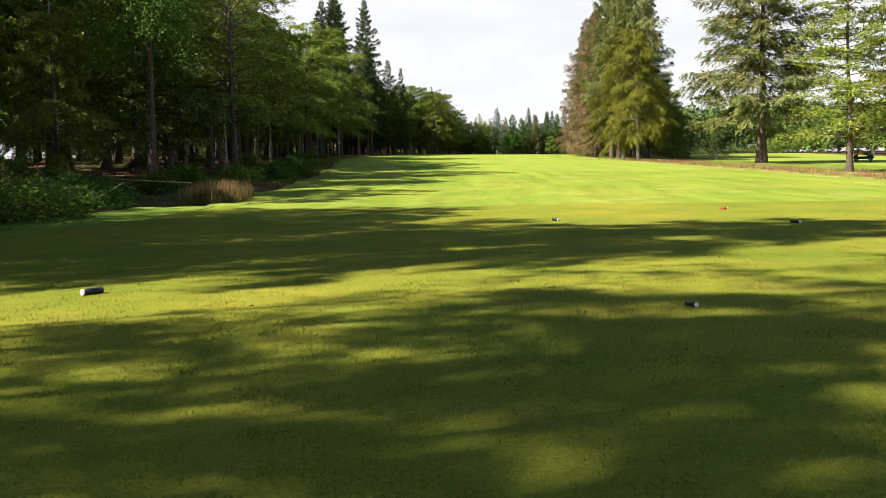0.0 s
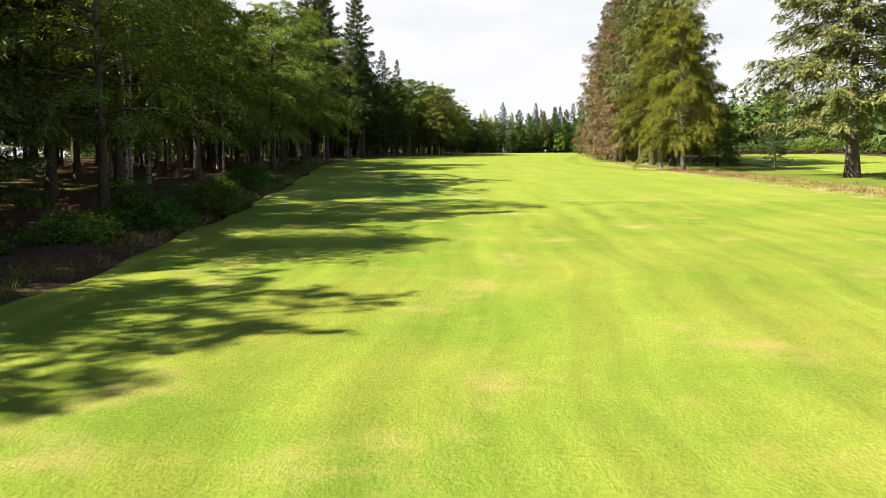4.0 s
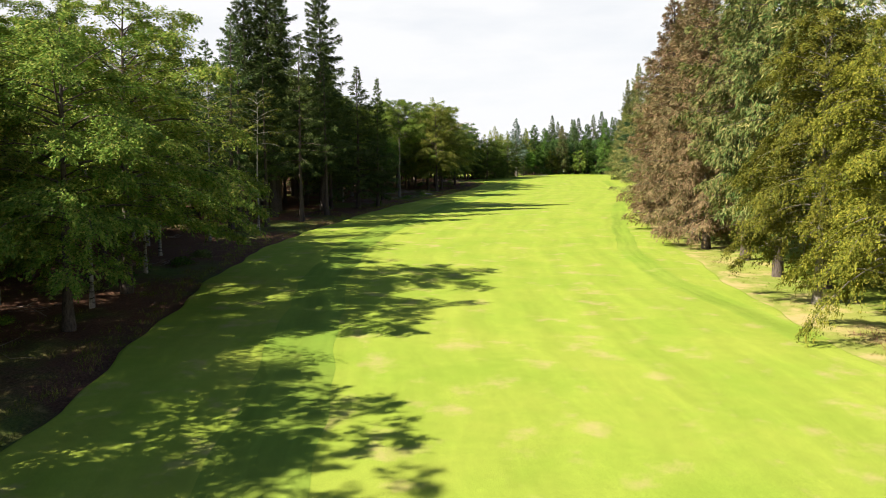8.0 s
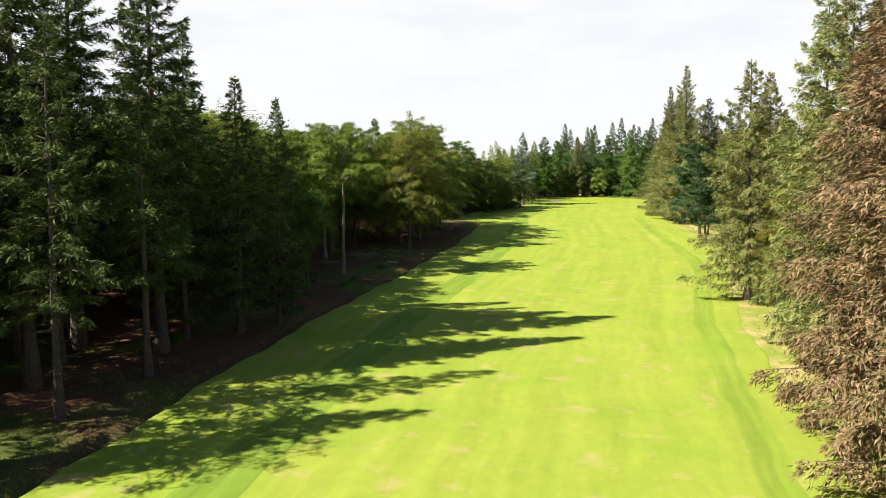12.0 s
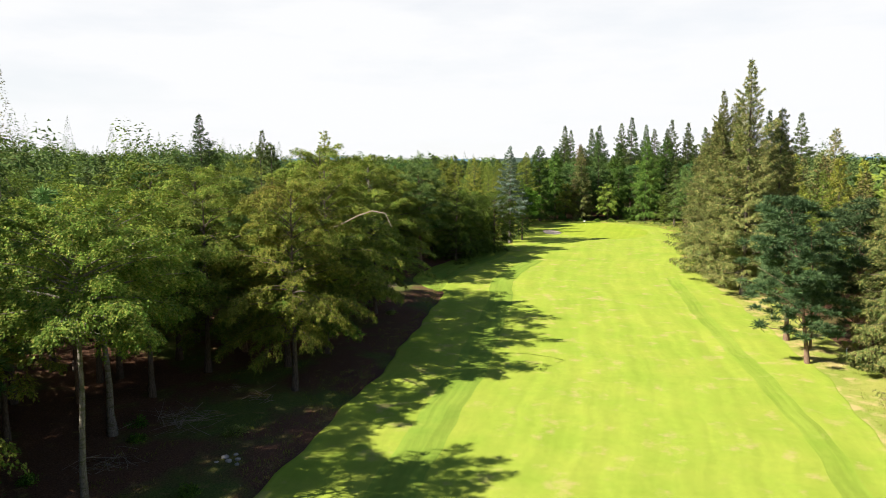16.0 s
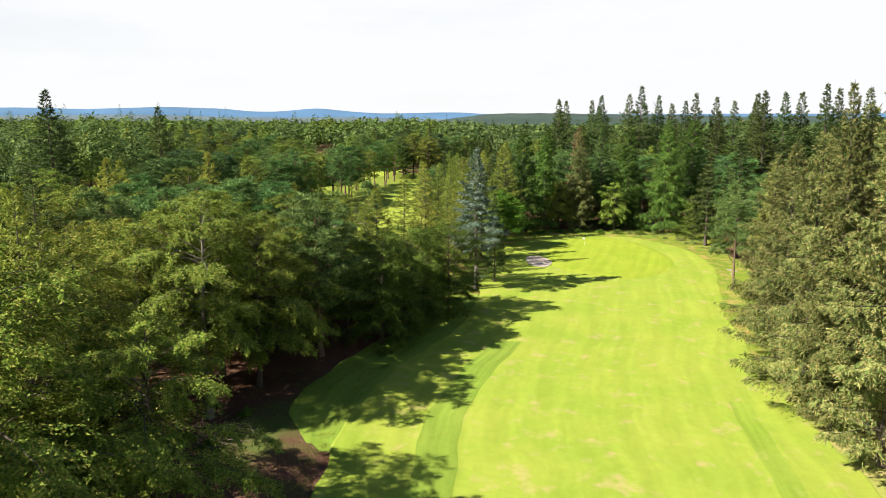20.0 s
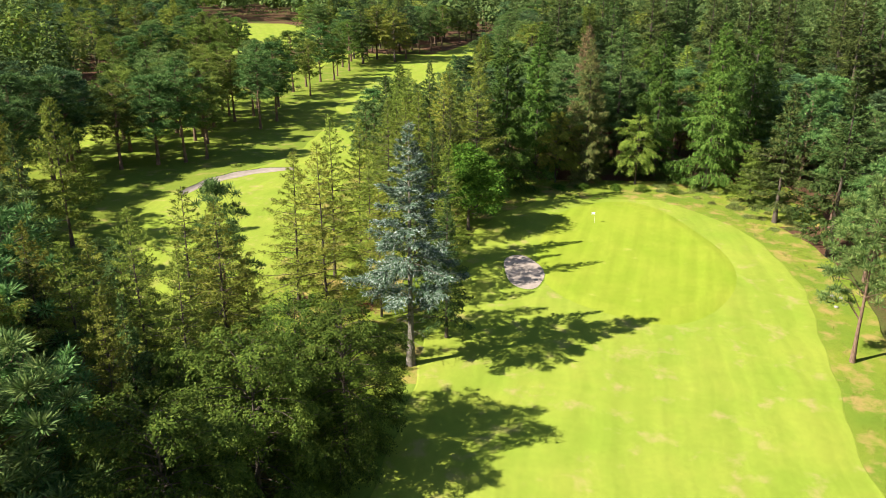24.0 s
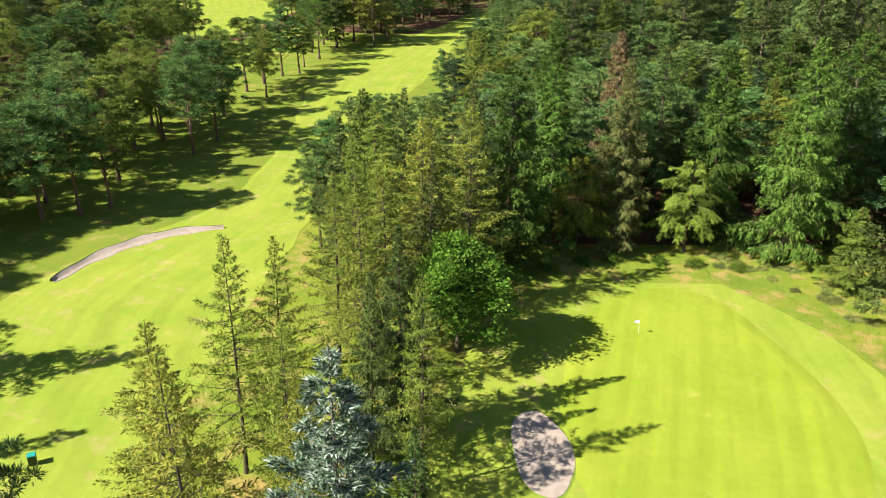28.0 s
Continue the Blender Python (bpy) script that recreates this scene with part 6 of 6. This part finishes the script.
def bench(x, y, turn):
    root = new("park_bench")
    for k in range(4):
        bm = bmesh.new()
        box(bm, (0, -0.18 + 0.13 * k, 0.45), (2.0, 0.11, 0.035), None, 0.006)
        part("seat_slat", bm, WOOD, root)
    for k in range(3):
        bm = bmesh.new()
        box(bm, (0, 0.33 + 0.03 * k, 0.58 + 0.14 * k), (2.0, 0.03, 0.10), Matrix.Rotation(0.2, 4, "X"), 0.006)
        part("back_slat", bm, WOOD, root)
    for sx in (-0.85, 0.85):
        for yy, hh in ((-0.18, 0.45), (0.28, 0.92)):
            bm = bmesh.new()
            box(bm, (sx, yy + (0.04 if hh > 0.5 else 0), hh / 2), (0.07, 0.07, hh), None, 0.008)
            part("leg", bm, WOOD, root)
        bm = bmesh.new()
        box(bm, (sx, 0.03, 0.66), (0.06, 0.50, 0.05), None, 0.008)
        part("armrest", bm, WOOD, root)
    root.location, root.rotation_euler = (x, y, float(ground_z(x, y))), (0, 0, turn)
    return tagged(root, "reddish brown slatted wooden bench among the larches", "bench")


bench(14.9, 381.8, 1.25)


def litter_bin(x, y):
    root = new("litter_bin")
    bm = bmesh.new()
    box(bm, (0, 0, 0.42), (0.55, 0.55, 0.78), None, 0.03)
    part("body", bm, DARKGREEN, root)
    bm = bmesh.new()
    box(bm, (0, 0, 0.84), (0.60, 0.60, 0.07), None, 0.02)
    part("lid", bm, TEAL, root, "teal plastic lid")
    bm = bmesh.new()
    cyl(bm, (0, 0, -0.1), (0, 0, 0.1), 0.06, 0.06, 10)
    part("post", bm, STEEL, root)
    root.location, root.rotation_euler = (x, y, float(ground_z(x, y)) + 0.03), (0, 0, 0.4)
    return tagged(root, "dark green bin with a teal lid on the mown grass", "bin")


litter_bin(1.7, 389.2)


def rake(x, y, turn):
    root = new("bunker_rake")
    bm = bmesh.new()
    cyl(bm, (0, 0, 0.05), (1.5, 0, 0.10), 0.018, 0.018, 8)
    part("handle", bm, WOOD, root)
    bm = bmesh.new()
    box(bm, (0, 0, 0.05), (0.05, 0.6, 0.03))
    for k in range(9):
        box(bm, (0, -0.27 + 0.0675 * k, 0.02), (0.015, 0.015, 0.07))
    part("rake_head", bm, DARKGREEN, root)
    root.location, root.rotation_euler = (x, y, float(ground_z(x, y)) + 0.12), (0, 0, turn)
    return tagged(root, "rake with a wooden handle lying in the sand", "rake")


rake(38.6, 393.4, -2.0)


def hoop(x, y):
    root = new("bag_stand")
    for a, b in (((-0.4, 0, 0), (-0.4, 0, 0.9)), ((0.4, 0, 0), (0.4, 0, 0.9)), ((-0.42, 0, 0.9), (0.42, 0, 0.9)), ((-0.4, 0, 0.25), (0.4, 0, 0.25))):
        bm = bmesh.new()
        cyl(bm, a, b, 0.035, 0.035, 8)
        part("rail", bm, DARKGREEN, root)
    root.location, root.rotation_euler = (x, y, float(ground_z(x, y))), (0, 0, 0.3)
    return tagged(root, "dark metal bag stand beside the green", "stand")


hoop(75.5, 389.6)


def stake(x, y, h):
    root = new("marker_post")
    bm = bmesh.new()
    box(bm, (0, 0, h / 2), (0.08, 0.08, h), None, 0.01)
    part("post", bm, WHITE, root)
    bm = bmesh.new()
    bmesh.ops.create_cone(bm, cap_ends=True, segments=4, radius1=0.055, radius2=0.0, depth=0.08, matrix=Matrix.Translation((0, 0, h + 0.04)) @ Matrix.Rotation(0.785, 4, "Z"))
    part("tip", bm, WHITE, root)
    root.location = (x, y, float(ground_z(x, y)))
    return tagged(root, "short white marker post at the edge of the trees", "post", "marker posts")


stake(58.9, 297, 1.0)
stake(60.5, 279, 1.0)


def golf_buggy(x, y, turn):
    root = new("golf_buggy")
    bm = bmesh.new()
    box(bm, (0, 0, 0.48), (2.3, 1.15, 0.30), None, 0.08)
    box(bm, (0.85, 0, 0.72), (0.5, 1.1, 0.30), Matrix.Rotation(0.2, 4, "Y"), 0.08)
    box(bm, (-0.75, 0, 0.72), (0.7, 1.1, 0.25), None, 0.06)
    part("body", bm, DARKGREEN, root, "dark green body", True)
    bm = bmesh.new()
    box(bm, (-0.1, 0, 1.88), (1.7, 1.2, 0.07), None, 0.03)
    part("roof", bm, WHITE, root, "pale roof")
    for sx, top in ((0.68, 0.55), (-0.85, -0.75)):
        for sy in (-0.52, 0.52):
            bm = bmesh.new()
            cyl(bm, (sx, sy, 0.7), (top, sy, 1.86), 0.022, 0.022, 8)
            part("roof_post", bm, BLACK, root)
    bm = bmesh.new()
    box(bm, (-0.25, 0, 0.84), (0.5, 1.05, 0.14), None, 0.04)
    part("seat", bm, BLACK, root)
    bm = bmesh.new()
    box(bm, (-0.52, 0, 1.1), (0.12, 1.05, 0.45), None, 0.04)
    part("seat_back", bm, BLACK, root)
    bm = bmesh.new()
    box(bm, (0.68, 0, 1.3), (0.02, 1.0, 0.75), Matrix.Rotation(-0.12, 4, "Y"))
    part("windscreen", bm, GLASS, root)
    bm = bmesh.new()
    box(bm, (-1.05, 0, 0.95), (0.35, 0.9, 0.7), None, 0.08)
    part("bag_rack", bm, WHITE, root, "pale golf bags on the rear rack")
    for sx in (-0.78, 0.8):
        for sy in (-0.55, 0.55):
            bm = bmesh.new()
            cyl(bm, (sx, sy - 0.09, 0.23), (sx, sy + 0.09, 0.23), 0.23, 0.23, 20)
            w = part("wheel", bm, RUBBER, root)
            bm = bmesh.new()
            cyl(bm, (sx, sy - 0.1, 0.23), (sx, sy + 0.1, 0.23), 0.11, 0.11, 12)
            part("rim", bm, STEEL, w)
    root.location, root.rotation_euler = (x, y, float(ground_z(x, y)) + 0.03), (0, 0, turn)
    return tagged(root, "dark green golf buggy with a pale roof parked on grass", "golf buggy")


golf_buggy(53.2, 97.5, 2.6)

# the long thin bunker round the neighbouring green
CURVE = [(-9.7, 417.8), (-8.2, 422.6), (-6.2, 426.4), (-3.4, 429.5), (-0.2, 431.8), (4.6, 433.2)]


def long_bunker():
    t = np.linspace(0, 5, 41)
    cx, cy = np.interp(t, range(6), [p[0] for p in CURVE]), np.interp(t, range(6), [p[1] for p in CURVE])
    for _ in range(6):
        cx[1:-1], cy[1:-1] = (cx[:-2] + 2 * cx[1:-1] + cx[2:]) / 4, (cy[:-2] + 2 * cy[1:-1] + cy[2:]) / 4
    d = unit(np.column_stack([np.gradient(cx), np.gradient(cy)]))
    nrm = np.column_stack([-d[:, 1], d[:, 0]])
    half = 0.85 * np.sin(np.linspace(0.12, math.pi - 0.12, 41)) ** 0.6 + 0.15 * np.sin(t * 5)
    s = np.array([-1.08, -0.9, -0.4, 0.2, 0.7, 1.0])
    dz = np.array([0.02, 0.10, 0.06, 0.12, 0.34, 0.42])
    X = cx[:, None] + nrm[:, :1] * half[:, None] * s
    Y = cy[:, None] + nrm[:, 1:] * half[:, None] * s
    Z = ground_z(X, Y) + dz
    i, j = np.meshgrid(np.arange(40), np.arange(5), indexing="ij")
    k = i * 6 + j
    root = new("bunker")
    part_mesh("sand", mesh_of("sand", np.column_stack([X.ravel(), Y.ravel(), Z.ravel()]), np.stack([k, k + 1, k + 7, k + 6], -1).reshape(-1, 4), SAND, True), root, "pale sand face")
    s2, dz2 = np.array([0.97, 1.2, 1.9]), np.array([0.45, 0.46, 0.02])
    X = cx[:, None] + nrm[:, :1] * half[:, None] * s2
    Y = cy[:, None] + nrm[:, 1:] * half[:, None] * s2
    Z = ground_z(X, Y) + dz2
    i, j = np.meshgrid(np.arange(40), np.arange(2), indexing="ij")
    k = i * 3 + j
    part_mesh("lip", mesh_of("lip", np.column_stack([X.ravel(), Y.ravel(), Z.ravel()]), np.stack([k, k + 1, k + 4, k + 3], -1).reshape(-1, 4), LUSH, True), root, "turf lip")
    tagged(root, "long thin curved bunker round the neighbouring green", "bunker")


long_bunker()


# ---- the distance ----
def ridge(name, dist, pts, mat, label, seed, foot=-60.0, deep=500):
    """A range of hills: bearing in degrees (to the left below 0) and height, over a far arc."""
    b = np.linspace(pts[0][0], pts[-1][0], 220)
    h = np.interp(b, [p[0] for p in pts], [p[1] for p in pts])
    for _ in range(3):
        h[1:-1] = (h[:-2] + 2 * h[1:-1] + h[2:]) / 4
    rs = np.random.RandomState(seed)
    h = h + np.convolve(rs.normal(0, 1, 240), np.ones(21) / 21, "valid")[:220] * 8
    rows_ = []
    for s, f in ((0.0, 0.0), (0.35, 0.45), (0.7, 0.8), (1.0, 1.0), (1.5, 0.4)):
        r = dist + deep * s
        rows_.append(np.column_stack([r * np.sin(np.radians(b)), 270 + r * np.cos(np.radians(b)), foot + (h - foot) * f]))
    v = np.concatenate(rows_)
    i, j = np.meshgrid(np.arange(4), np.arange(219), indexing="ij")
    k = i * 220 + j
    return tagged(new(name, mesh_of(name, v, np.stack([k, k + 1, k + 221, k + 220], -1).reshape(-1, 4), mat, True)), label, "hills", "", "structure")


# hills and fields look hazy by their painted tint alone
ridge("backdrop_hills", 3900, [(-60, 117), (-34, 115), (-29, 122), (-25, 115), (-20, 135), (-16, 127), (-14, 109), (-11.5, 115), (-9.6, 133), (-7.5, 113), (-5, 100), (-2, 106), (0.5, 111), (3, 97), (8, 99), (60, 99)], HILL, "distant hills on the horizon, painted blue with haze", 3)
ridge("backdrop_fields", 3200, [(-60, 60), (-30, 72), (-22, 84), (-17, 78), (-12, 70), (-8, 76), (-4, 68), (0, 66), (60, 60)], MOOR, "pale fields at the foot of the hills, haze painted in", 4, -40, 400)
ridge("backdrop_wooded_ridge", 1900, [(-4, 40), (-1.5, 48), (1, 62), (3, 70), (5, 72), (8, 72), (14, 70), (22, 64), (30, 66), (60, 60)], RIDGE, "dark wooded ridge beyond the course", 5, -10, 300)


def house(x, y, w, d, h, turn):
    root = new("house")
    bm = bmesh.new()
    box(bm, (0, 0, h / 2), (w, d, h))
    part("wall", bm, WHITE, root)
    v = [(-w / 2 - 0.3, -d / 2 - 0.3, h), (w / 2 + 0.3, -d / 2 - 0.3, h), (w / 2 + 0.3, d / 2 + 0.3, h), (-w / 2 - 0.3, d / 2 + 0.3, h), (-w / 2 - 0.3, 0, h + d * 0.35), (w / 2 + 0.3, 0, h + d * 0.35)]
    me = bpy.data.meshes.new("roof")
    me.from_pydata(v, [], [(0, 1, 5, 4), (2, 3, 4, 5), (0, 4, 3), (1, 2, 5), (0, 3, 2, 1)])
    me.materials.append(ROOFING)
    part_mesh("roof", me, root)
    for k in range(3):
        bm = bmesh.new()
        box(bm, (-w / 3 + k * w / 3, -d / 2 - 0.02, h * 0.55), (w * 0.12, 0.08, h * 0.4))
        part("window", bm, GLASS, root)
    root.location, root.rotation_euler = (x, y, float(ground_z(x, y)) + 6), (0, 0, turn)
    return tagged(root, "far white-walled house with a grey roof", "house", "far houses")


for i in range(6):
    house(12 + i * 24 + rb.uniform(-4, 4), 1330 + rb.uniform(-30, 40), rb.uniform(11, 17), 9, 6.5, rb.uniform(-0.3, 0.3))
